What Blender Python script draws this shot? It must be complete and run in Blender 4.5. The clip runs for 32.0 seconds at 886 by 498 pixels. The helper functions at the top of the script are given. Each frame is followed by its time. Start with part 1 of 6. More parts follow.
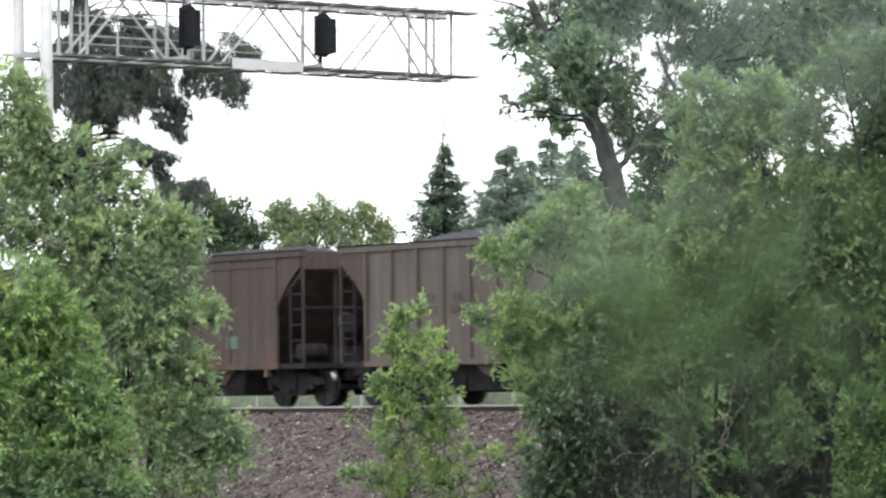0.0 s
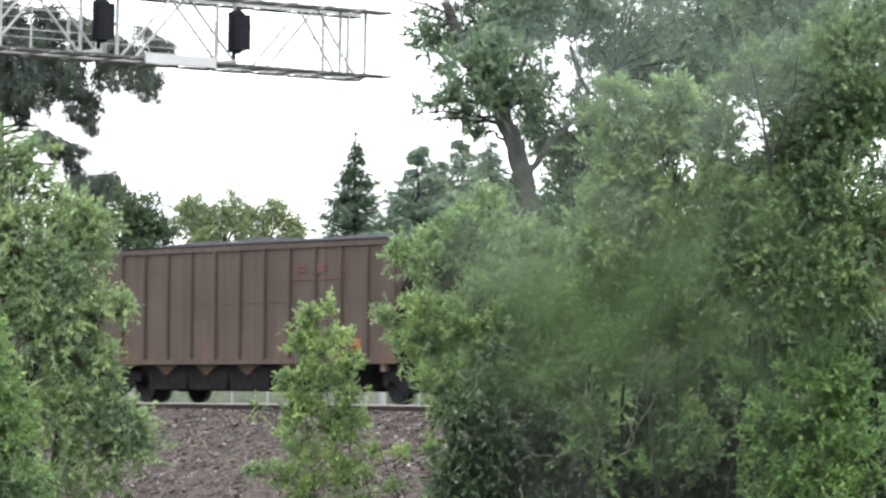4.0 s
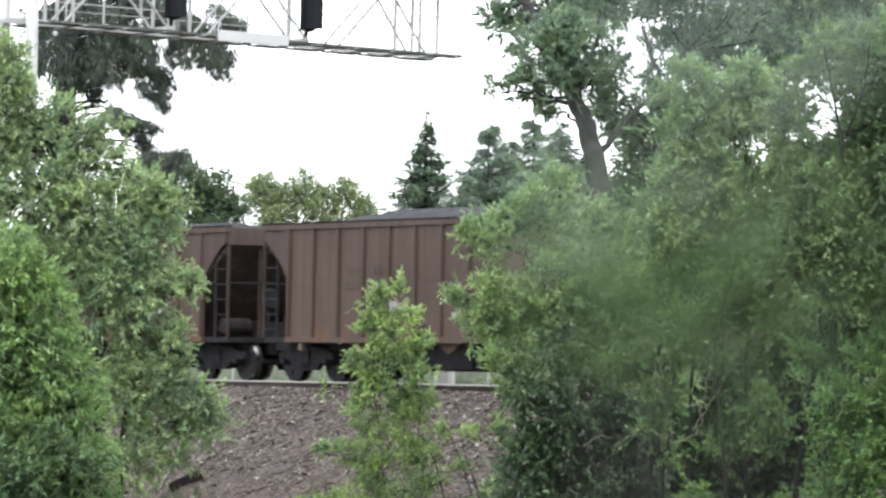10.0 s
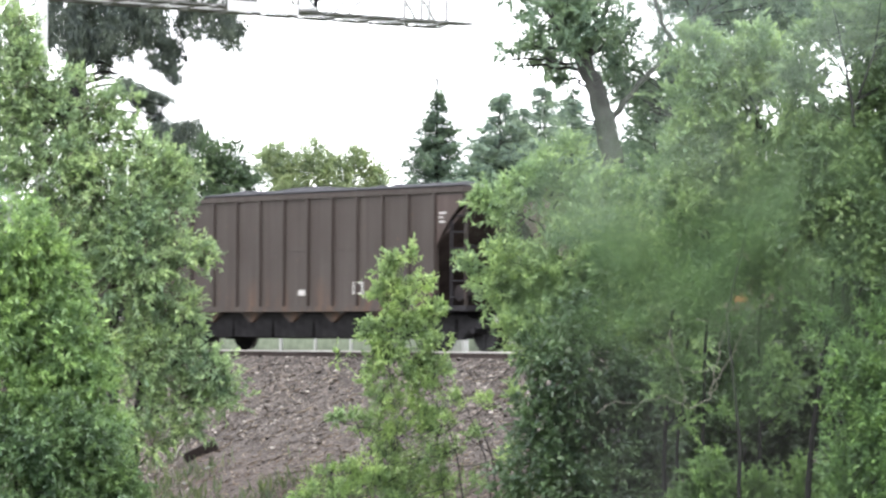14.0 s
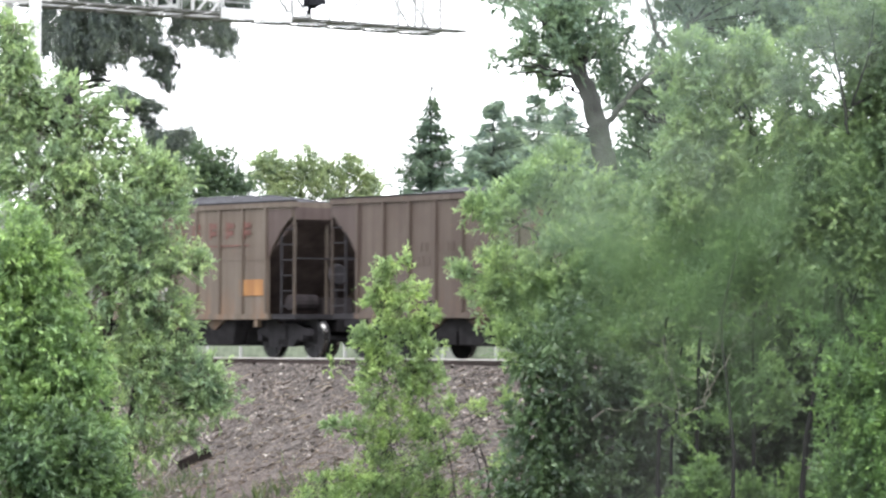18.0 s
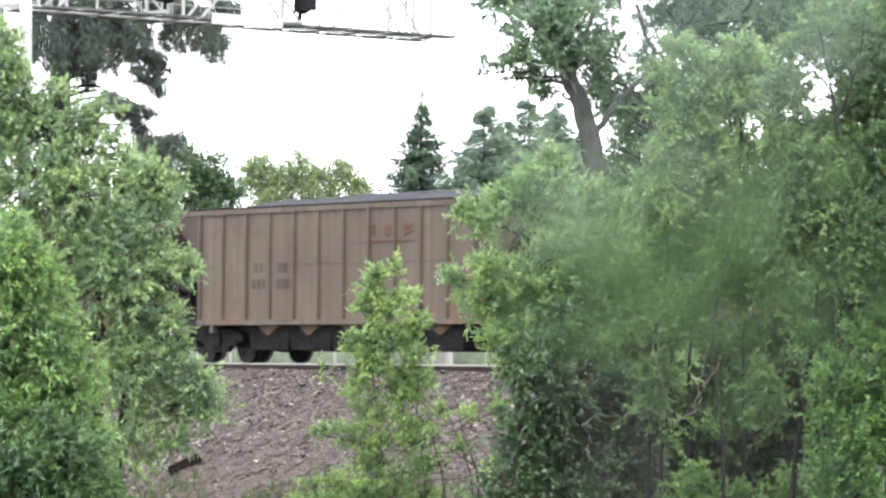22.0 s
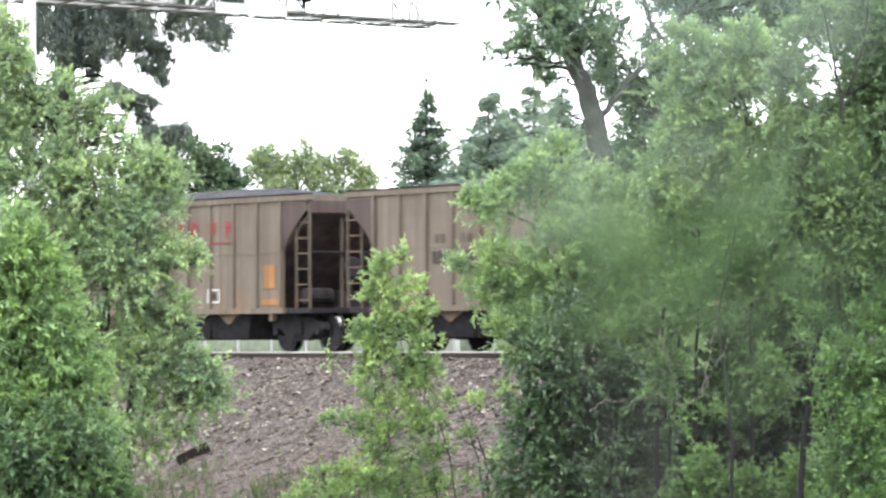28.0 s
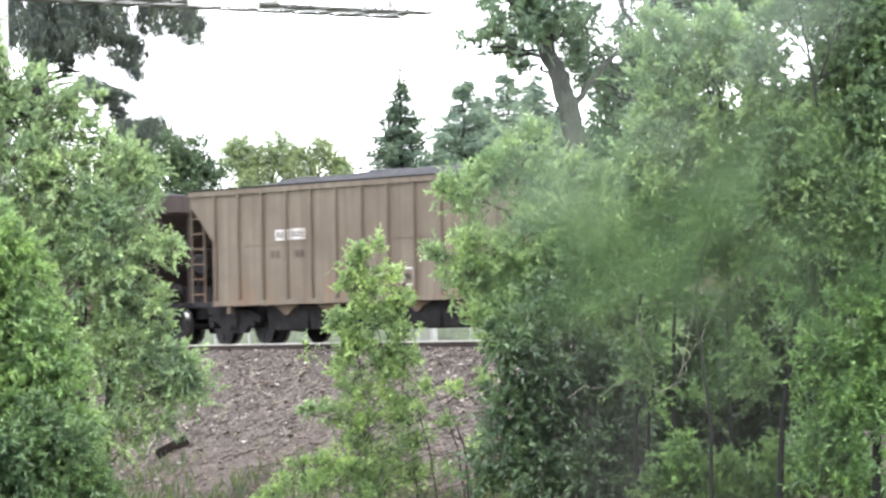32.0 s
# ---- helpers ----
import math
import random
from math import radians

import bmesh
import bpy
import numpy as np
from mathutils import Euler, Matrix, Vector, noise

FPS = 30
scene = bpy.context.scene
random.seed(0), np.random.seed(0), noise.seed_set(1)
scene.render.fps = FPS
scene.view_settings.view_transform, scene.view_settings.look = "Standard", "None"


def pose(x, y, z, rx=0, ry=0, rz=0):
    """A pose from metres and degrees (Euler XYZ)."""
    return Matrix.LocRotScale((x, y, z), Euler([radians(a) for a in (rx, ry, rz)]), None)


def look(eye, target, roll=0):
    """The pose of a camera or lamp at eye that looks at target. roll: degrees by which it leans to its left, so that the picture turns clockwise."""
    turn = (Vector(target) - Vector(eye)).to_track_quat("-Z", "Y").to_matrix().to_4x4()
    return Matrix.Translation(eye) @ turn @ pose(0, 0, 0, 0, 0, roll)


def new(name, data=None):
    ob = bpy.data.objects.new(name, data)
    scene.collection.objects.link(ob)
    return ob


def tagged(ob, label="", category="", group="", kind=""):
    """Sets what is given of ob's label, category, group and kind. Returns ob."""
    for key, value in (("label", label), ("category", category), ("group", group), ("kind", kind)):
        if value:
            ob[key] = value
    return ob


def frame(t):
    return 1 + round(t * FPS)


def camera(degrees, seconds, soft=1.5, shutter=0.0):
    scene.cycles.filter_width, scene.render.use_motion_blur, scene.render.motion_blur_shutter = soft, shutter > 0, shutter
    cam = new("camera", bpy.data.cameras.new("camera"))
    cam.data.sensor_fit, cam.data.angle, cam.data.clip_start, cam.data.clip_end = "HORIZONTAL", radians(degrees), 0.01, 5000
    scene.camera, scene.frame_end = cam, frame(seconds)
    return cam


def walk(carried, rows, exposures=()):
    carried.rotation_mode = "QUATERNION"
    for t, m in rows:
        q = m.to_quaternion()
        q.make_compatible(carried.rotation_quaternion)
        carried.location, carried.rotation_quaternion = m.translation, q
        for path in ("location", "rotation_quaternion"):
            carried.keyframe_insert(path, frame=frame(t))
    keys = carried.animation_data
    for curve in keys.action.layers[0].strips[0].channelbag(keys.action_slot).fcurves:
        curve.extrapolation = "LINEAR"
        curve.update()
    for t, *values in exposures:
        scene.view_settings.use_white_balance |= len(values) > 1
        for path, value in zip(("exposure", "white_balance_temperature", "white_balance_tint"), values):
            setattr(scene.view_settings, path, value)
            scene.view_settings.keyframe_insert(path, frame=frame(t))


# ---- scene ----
cam = camera(12.1, 32.0, 2.5, 0.25)
EYE = (77.74, -54.43, 0.2)
ROWS = [
    (0.0, 55.235, 2.020, -0.789), (0.5, 55.153, 2.021, -0.658), (1.0, 55.024, 2.049, -0.475), (1.5, 54.802, 2.198, -0.110),
    (2.0, 54.578, 2.302, -0.171), (2.5, 54.442, 2.327, -0.130), (3.0, 53.960, 2.150, 0.056), (3.5, 53.948, 2.109, 0.282),
    (5.5, 53.977, 1.621, 0.410), (6.0, 54.020, 1.995, 0.808), (6.5, 53.976, 2.197, 0.640), (7.0, 54.414, 2.089, 1.024),
    (7.5, 54.757, 1.947, 1.168), (8.0, 54.877, 1.844, 1.113), (8.5, 54.920, 1.784, 1.114), (9.0, 54.957, 1.765, 1.193),
    (9.5, 54.960, 1.771, 1.166), (10.0, 54.957, 1.726, 0.912), (10.5, 55.012, 1.719, 0.846), (11.0, 55.087, 1.630, 0.593),
    (11.5, 55.123, 1.586, 0.525), (12.0, 55.073, 1.466, 0.640), (12.5, 55.020, 1.397, 0.647), (13.0, 55.000, 1.280, 0.650),
    (13.5, 55.086, 1.253, 0.504), (14.0, 55.122, 1.282, 0.294), (14.5, 55.115, 1.374, 0.071), (16.5, 55.091, 1.415, 0.220),
    (17.0, 55.057, 1.407, 0.242), (17.5, 55.041, 1.359, 0.119), (18.0, 55.036, 1.382, 0.249), (18.5, 55.012, 1.401, 0.088),
    (19.0, 54.985, 1.427, 0.244), (19.5, 54.997, 1.485, 0.165), (20.0, 55.002, 1.484, 0.141), (20.5, 55.012, 1.504, 0.062),
    (21.0, 55.029, 1.520, 0.089), (21.5, 54.992, 1.509, 0.093), (22.0, 54.906, 1.461, 0.292), (22.5, 54.871, 1.342, 0.148),
    (23.0, 54.919, 1.273, 0.308), (23.5, 54.920, 1.244, 0.340), (24.0, 54.905, 1.204, 0.267), (24.5, 54.899, 1.176, 0.064),
    (25.0, 54.908, 1.189, 0.159), (25.5, 54.928, 1.185, 0.192), (27.5, 54.955, 1.292, -0.126), (28.0, 54.991, 1.282, -0.258),
    (28.5, 54.638, 1.281, -0.141), (29.0, 54.702, 1.245, 0.150), (29.5, 55.347, 1.257, -0.173), (30.0, 55.179, 1.221, -0.422),
    (30.5, 54.876, 1.237, -0.838), (31.0, 54.699, 1.237, -0.752), (31.5, 54.629, 1.178, -1.120), (32.0, 54.665, 1.131, -1.160),
]
cam.data.dof.use_dof, cam.data.dof.focus_distance, cam.data.dof.aperture_fstop = True, 82.0, 9.0
# a hand-held camera on one spot: it only turns
walk(cam, [(t, pose(*EYE, 90 + pitch, 0, yaw) @ pose(0, 0, 0, 0, 0, lean)) for t, yaw, pitch, lean in ROWS], [(0.0, -0.13, 6300, 13), (3.0, -0.05, 6300, 13), (6.0, 0.34, 6300, 13), (7.0, 0.22, 6300, 13), (9.0, 0.12, 6300, 13), (11.0, 0.10, 6300, 13), (12.0, 0.16, 6300, 13), (13.0, 0.46, 6300, 13), (14.0, 0.54, 6300, 13), (18.0, 0.58, 6300, 13), (23.0, 0.60, 6300, 13), (25.0, 0.66, 6300, 13), (32.0, 0.78, 6300, 13)])

# ---- light: an overcast day ----
world = bpy.data.worlds.new("overcast_sky")
scene.world = world
world.use_nodes = True
wn, wl = world.node_tree.nodes, world.node_tree.links
wn.clear()
sky = wn.new("ShaderNodeTexSky")
sky.sky_type, sky.sun_disc, sky.sun_elevation, sky.sun_rotation = "NISHITA", False, radians(52), radians(200)
cloud = wn.new("ShaderNodeTexNoise")
cloud.inputs["Scale"].default_value = 2.2
cloud.inputs["Detail"].default_value = 4.0
tone = wn.new("ShaderNodeValToRGB")
tone.color_ramp.elements[0].color = (0.93, 0.96, 1.0, 1)
tone.color_ramp.elements[1].color = (1.0, 1.0, 0.99, 1)
grey = wn.new("ShaderNodeBackground")
grey.inputs["Strength"].default_value = 3.1
blue = wn.new("ShaderNodeBackground")
blue.inputs["Strength"].default_value = 0.15
both = wn.new("ShaderNodeMixShader")
both.inputs[0].default_value = 0.93
wo = wn.new("ShaderNodeOutputWorld")
wl.new(cloud.outputs["Fac"], tone.inputs[0])
wl.new(tone.outputs[0], grey.inputs[0])
wl.new(sky.outputs[0], blue.inputs[0])
wl.new(blue.outputs[0], both.inputs[1])
wl.new(grey.outputs[0], both.inputs[2])
wl.new(both.outputs[0], wo.inputs[0])
sun = new("sun", bpy.data.lights.new("sun", "SUN"))
sun.data.energy, sun.data.angle, sun.data.color = 2.6, radians(25), (1.0, 0.97, 0.94)
sun.matrix_basis = look((48, -52, 110), (0, 0, 0))


# ---- materials ----
def nodes_of(name):
    m = bpy.data.materials.new(name)
    m.use_nodes = True
    return m, m.node_tree.nodes, m.node_tree.links, m.node_tree.nodes["Principled BSDF"]


def ramp(n, l, src, stops):
    r = n.new("ShaderNodeValToRGB")
    while len(r.color_ramp.elements) < len(stops):
        r.color_ramp.elements.new(0.5)
    for e, (p, c) in zip(r.color_ramp.elements, stops):
        e.position, e.color = p, (*c, 1)
    l.new(src, r.inputs[0])
    return r.outputs[0]


def noisy(n, l, scale, detail=5.0, stretch=(1, 1, 1), world_space=False):
    co = n.new("ShaderNodeTexCoord") if not world_space else n.new("ShaderNodeNewGeometry")
    mp = n.new("ShaderNodeMapping")
    mp.inputs["Scale"].default_value = stretch
    l.new(co.outputs["Position" if world_space else "Object"], mp.inputs[0])
    t = n.new("ShaderNodeTexNoise")
    t.inputs["Scale"].default_value, t.inputs["Detail"].default_value = scale, detail
    l.new(mp.outputs[0], t.inputs["Vector"])
    return t.outputs["Fac"]


def blend(n, l, fac, a, b, kind="MIX"):
    x = n.new("ShaderNodeMix")
    x.data_type, x.blend_type = "RGBA", kind
    for s, v in ((x.inputs[0], fac), (x.inputs[6], a), (x.inputs[7], b)):
        if isinstance(v, (int, float)):
            s.default_value = v
        elif isinstance(v, tuple):
            s.default_value = (*v, 1)
        else:
            l.new(v, s)
    return x.outputs[2]


def bump(n, l, src, bsdf, strength, distance=0.02):
    b = n.new("ShaderNodeBump")
    b.inputs["Strength"].default_value, b.inputs["Distance"].default_value = strength, distance
    l.new(src, b.inputs["Height"])
    l.new(b.outputs[0], bsdf.inputs["Normal"])


def scale_rgb(c, k):
    return tuple(min(1.0, v * k) for v in c)


def car_paint(name, c, dust=0.5, rough=0.7):
    """Weathered freight-car paint: fading patches, vertical rain streaks, coal dust, rust."""
    m, n, l, b = nodes_of(name)
    patch = ramp(n, l, noisy(n, l, 0.55, 4), [(0.28, (c[0] * 0.74, c[1] * 0.67, c[2] * 0.64)), (0.5, c), (0.72, scale_rgb(c, 1.24))])
    streak = ramp(n, l, noisy(n, l, 1.0, 6, (7.0, 7.0, 0.22)), [(0.42, (0, 0, 0)), (0.72, (1, 1, 1))])
    grime = ramp(n, l, noisy(n, l, 3.5, 8), [(0.35, (0, 0, 0)), (0.8, (1, 1, 1))])
    one = blend(n, l, streak, patch, (c[0] * 0.62, c[1] * 0.54, c[2] * 0.50))
    sc = n.new("ShaderNodeMath")
    sc.operation = "MULTIPLY"
    sc.inputs[1].default_value = dust
    l.new(grime, sc.inputs[0])
    two = blend(n, l, sc.outputs[0], one, (c[0] * 0.55 + 0.015, c[1] * 0.5 + 0.01, c[2] * 0.5 + 0.01))
    rust = ramp(n, l, noisy(n, l, 9.0, 6, (1, 1, 0.5)), [(0.66, (0, 0, 0)), (0.74, (1, 1, 1))])
    three = blend(n, l, rust, two, (c[0] * 0.6 + 0.05, c[1] * 0.5 + 0.025, c[2] * 0.45 + 0.015))
    co, sep, low = n.new("ShaderNodeTexCoord"), n.new("ShaderNodeSeparateXYZ"), n.new("ShaderNodeMapRange")
    l.new(co.outputs["Object"], sep.inputs[0])
    l.new(sep.outputs["Z"], low.inputs[0])
    low.inputs["From Min"].default_value, low.inputs["From Max"].default_value = 1.75, 0.95
    seep = ramp(n, l, noisy(n, l, 1.3, 6, (2.2, 2.2, 0.5)), [(0.46, (0, 0, 0)), (0.70, (0.85, 0.85, 0.85))])
    lift = n.new("ShaderNodeMath")
    lift.operation = "MULTIPLY"
    l.new(low.outputs[0], lift.inputs[0])
    l.new(seep, lift.inputs[1])
    four = blend(n, l, lift.outputs[0], three, (c[0] * 0.7 + 0.055, c[1] * 0.6 + 0.022, c[2] * 0.5 + 0.008))
    l.new(four, b.inputs["Base Color"])
    b.inputs["Roughness"].default_value = rough
    b.inputs["Specular IOR Level"].default_value = 0.3
    bump(n, l, noisy(n, l, 2.2, 3), b, 0.35, 0.04)
    return m


def plain(name, c, rough=0.7, metal=0.0, spread=0.25, scale=6.0, bumpy=0.2, gloss=0.5):
    m, n, l, b = nodes_of(name)
    l.new(ramp(n, l, noisy(n, l, scale, 6), [(0.25, scale_rgb(c, 1 - spread)), (0.75, scale_rgb(c, 1 + spread))]), b.inputs["Base Color"])
    b.inputs["Roughness"].default_value, b.inputs["Metallic"].default_value = rough, metal
    b.inputs["Specular IOR Level"].default_value = gloss
    bump(n, l, noisy(n, l, scale * 4, 4), b, bumpy, 0.01)
    return m


def leafy(name, dark, light, glow=0.35, rough=0.5):
    """Leaves: colour varies leaf by leaf and bough by bough; thin leaves let light through."""
    m, n, l, b = nodes_of(name)
    geo = n.new("ShaderNodeNewGeometry")
    one = ramp(n, l, geo.outputs["Random Per Island"], [(0.0, dark), (1.0, light)])
    big = ramp(n, l, noisy(n, l, 0.9, 3, (1, 1, 1), True), [(0.3, (0.76, 0.84, 0.90)), (0.7, (1.10, 1.12, 0.95))])
    sprig = ramp(n, l, noisy(n, l, 3.2, 2, (1, 1, 1), True), [(0.38, (0.60, 0.68, 0.76)), (0.62, (1.24, 1.30, 1.12))])
    two = blend(n, l, 1.0, blend(n, l, 1.0, one, big, "MULTIPLY"), sprig, "MULTIPLY")
    l.new(two, b.inputs["Base Color"])
    b.inputs["Roughness"].default_value = rough
    thin = n.new("ShaderNodeBsdfTranslucent")
    l.new(blend(n, l, 0.45, two, (0.185, 0.27, 0.105)), thin.inputs[0])
    mix = n.new("ShaderNodeMixShader")
    mix.inputs[0].default_value = glow
    l.new(b.outputs[0], mix.inputs[1])
    l.new(thin.outputs[0], mix.inputs[2])
    l.new(mix.outputs[0], n["Material Output"].inputs[0])
    return m


M_BARK = plain("bark", (0.0195, 0.0195, 0.0188), 0.95, 0, 0.4, 8, 0.8, 0.1)
# lighter copy of the bark, with the haze over the maple trunk in its colour
M_MAPLEBARK = plain("hazed_maple_bark", (0.046, 0.046, 0.044), 0.95, 0, 0.45, 5, 0.9, 0.1)
M_GREYTWIG = plain("grey_twig_bark", (0.085, 0.072, 0.060), 0.9, 0, 0.3, 20)
M_TWIG = plain("dead_wood", (0.16, 0.15, 0.125), 0.9, 0, 0.3, 20)
M_COAL = plain("coal", (0.027, 0.0275, 0.031), 0.8, 0, 0.6, 14, 0.5, 0.12)
M_BLACK = plain("dirty_black_steel", (0.018, 0.017, 0.018), 0.95, 0.0, 0.4, 5, 0.2, 0.05)
M_IRON = plain("cast_iron", (0.023, 0.0218, 0.024), 0.9, 0.0, 0.4, 6, 0.2, 0.08)
M_WHEEL = plain("worn_wheel_steel", (0.018, 0.0175, 0.019), 0.7, 0.1, 0.3, 8, 0.2, 0.15)
M_RAIL = plain("rusty_rail", (0.034, 0.022, 0.018), 0.8, 0.2, 0.3, 10)
M_RAILTOP = plain("polished_rail_head", (0.42, 0.40, 0.375), 0.35, 0.7, 0.15, 10)
M_CHAR = plain("wet_rotten_wood", (0.011, 0.008, 0.007), 0.9, 0, 0.5, 9, 0.6, 0.15)
M_TIE = plain("creosoted_wood", (0.022, 0.017, 0.0145), 0.9, 0, 0.4, 9, 0.6)
M_GALV = plain("galvanised_steel", (0.36, 0.365, 0.36), 0.6, 0.1, 0.12, 3)
M_SIGN = plain("white_sign", (0.42, 0.42, 0.42), 0.6, 0, 0.08, 2)
M_HEAD = plain("black_signal_housing", (0.010, 0.011, 0.014), 0.8, 0, 0.3, 4, 0.2, 0.15)
M_PALE = plain("weathered_mesh", (0.145, 0.172, 0.122), 0.85, 0, 0.4, 3)
M_SPRAY = plain("fresh_white_spray_paint", (0.37, 0.375, 0.385), 0.6, 0, 0.1, 4)
M_GATE = plain("pale_panel", (0.20, 0.21, 0.19), 0.7, 0, 0.15, 4)
# darker than the galvanised steel: the shade of the gantry's undersides is painted in
M_GRATE = plain("shade_dark_grating", (0.10, 0.10, 0.095), 0.7, 0.1, 0.25, 4)
M_POST = plain("white_post", (0.31, 0.315, 0.305), 0.6, 0, 0.1, 4)

# ---- helpers for building ----
DATA = {}


def mesh_of(name, bm, mat):
    me = bpy.data.meshes.new(name)
    bm.to_mesh(me)
    bm.free()
    me.materials.append(mat)
    return me


def part(name, bm, mat, parent=None, label="", smooth=False):
    ob = new(name, mesh_of(name, bm, mat) if isinstance(bm, bmesh.types.BMesh) else bm)
    if smooth:
        ob.data.polygons.foreach_set("use_smooth", [True] * len(ob.data.polygons))
    ob.parent = parent
    if label:
        tagged(ob, label)
    return ob


def shared(key, name, make, mat, parent, label="", at=None):
    """A part whose mesh is shared by all parts made under the same key."""
    if key not in DATA:
        DATA[key] = mesh_of(name, make(), mat)
    ob = part(name, DATA[key], mat, parent, label)
    if at is not None:
        ob.matrix_basis = at
    return ob


def box(bm, x0, x1, y0, y1, z0, z1, turn=None):
    v = [bm.verts.new(((x0, x1)[i & 1], (y0, y1)[i >> 1 & 1], (z0, z1)[i >> 2 & 1])) for i in range(8)]
    if turn is not None:
        for a in v:
            a.co = turn @ a.co
    for f in ((0, 2, 3, 1), (4, 5, 7, 6), (0, 1, 5, 4), (2, 6, 7, 3), (0, 4, 6, 2), (1, 3, 7, 5)):
        bm.faces.new([v[i] for i in f])
    return v


def boxes(*rows):
    bm = bmesh.new()
    for r in rows:
        box(bm, *r)
    return bm


def prism(outline, y0, y1):
    """An outline in x and z, drawn out from y0 to y1."""
    bm = bmesh.new()
    a = [bm.verts.new((x, y0, z)) for x, z in outline]
    b = [bm.verts.new((x, y1, z)) for x, z in outline]
    bm.faces.new(a)
    bm.faces.new(b[::-1])
    k = len(a)
    for i in range(k):
        bm.faces.new((a[i], b[i], b[(i + 1) % k], a[(i + 1) % k]))
    bmesh.ops.recalc_face_normals(bm, faces=bm.faces[:])
    return bm


def tube(bm, pts, radii, sides=6):
    rings = []
    for i, p in enumerate(pts):
        p = Vector(p)
        d = (Vector(pts[min(i + 1, len(pts) - 1)]) - Vector(pts[max(i - 1, 0)])).normalized()
        a = d.orthogonal().normalized()
        b = d.cross(a)
        if rings and (rings[-1][0].co - Vector(pts[i - 1])).dot(a) < 0:
            a, b = -a, -b
        r = float(radii[i] if isinstance(radii, (list, tuple)) else radii)
        rings.append([bm.verts.new(p + r * (math.cos(k * math.tau / sides) * a + math.sin(k * math.tau / sides) * b)) for k in range(sides)])
    for q, r in zip(rings, rings[1:]):
        o = min(range(sides), key=lambda s: sum((q[k].co - r[(k + s) % sides].co).length for k in range(sides)))
        for k in range(sides):
            bm.faces.new((q[k], q[(k + 1) % sides], r[(k + 1 + o) % sides], r[(k + o) % sides]))
    bm.faces.new(rings[0][::-1])
    bm.faces.new(rings[-1])
    return bm


def rod(a, b, r, sides=6):
    return tube(bmesh.new(), [a, b], r, sides)


# site grid: metres to the right of and ahead along the line of sight from the standpoint
RIGHT = Vector((math.cos(radians(55)), math.sin(radians(55)), 0))
AHEAD = Vector((-math.sin(radians(55)), math.cos(radians(55)), 0))


def site(u, w, z):
    return Vector((EYE[0], EYE[1], 0)) + RIGHT * u + AHEAD * w + Vector((0, 0, z))


# ---- ground ----
def ground_height(x, y):
    """The bank: a flat top with the track, a slope to the near side, a ditch, and a rise to the standpoint."""
    knots = [(-3000, -1.0), (-120, -1.2), (-60, -1.5), (-46, -1.6), (-34, -3.3), (-22, -3.75), (-12, -3.7), (-9.0, -3.3),
             (-3.1, -0.50), (-2.3, -0.165), (-1.6, -0.17), (-1.35, -0.21), (5.5, -0.22), (7.0, -0.6), (14, -0.5), (60, -0.4), (3000, 0.0)]
    ys = [k[0] for k in knots]
    z = float(np.interp(y, ys, [k[1] for k in knots]))
    if -14 < y < -2.4 or 6.5 < y < 40:
        z += 0.10 * noise.noise((x * 0.5, y * 0.5, 0)) + 0.05 * noise.noise((x * 1.7, y * 1.7, 3))
    return z


def ground_material():
    m, n, l, b = nodes_of("ballast_and_grass")
    geo = n.new("ShaderNodeNewGeometry")
    sep = n.new("ShaderNodeSeparateXYZ")
    l.new(geo.outputs["Position"], sep.inputs[0])
    chips = n.new("ShaderNodeTexVoronoi")
    chips.inputs["Scale"].default_value = 13.0
    l.new(geo.outputs["Position"], chips.inputs["Vector"])
    grain = ramp(n, l, chips.outputs["Color"], [(0.1, (0.017, 0.0135, 0.012)), (0.55, (0.051, 0.0415, 0.037)), (0.95, (0.165, 0.143, 0.126))])
    wide = ramp(n, l, noisy(n, l, 0.7, 5, (1, 1, 1), True), [(0.3, (0.62, 0.60, 0.58)), (0.7, (1.0, 0.95, 0.9))])
    gravel = blend(n, l, 1.0, grain, wide, "MULTIPLY")
    earth = ramp(n, l, noisy(n, l, 5.0, 8, (1, 1, 1), True), [(0.3, (0.020, 0.015, 0.0125)), (0.7, (0.066, 0.048, 0.039))])
    grass = ramp(n, l, noisy(n, l, 8.0, 6, (1, 1, 1), True), [(0.3, (0.035, 0.05, 0.018)), (0.7, (0.11, 0.125, 0.05))])

    def band(lo, hi):
        r = n.new("ShaderNodeMapRange")
        r.inputs["From Min"].default_value, r.inputs["From Max"].default_value = lo, hi
        add = n.new("ShaderNodeMath")
        add.operation = "MULTIPLY_ADD"
        add.inputs[1].default_value = 3.0
        l.new(noisy(n, l, 0.9, 5, (1, 1, 1), True), add.inputs[0])
        l.new(sep.outputs["Y"], add.inputs[2])
        l.new(add.outputs[0], r.inputs[0])
        return r.outputs[0]

    low = blend(n, l, band(-8.6, -7.4), grass, earth)
    mid = blend(n, l, band(-6.2, -4.2), low, gravel)
    far = blend(n, l, band(7.5, 8.5), mid, grass)
    l.new(far, b.inputs["Base Color"])
    b.inputs["Roughness"].default_value = 0.95
    bump(n, l, chips.outputs["Distance"], b, 0.8, 0.05)
    return m


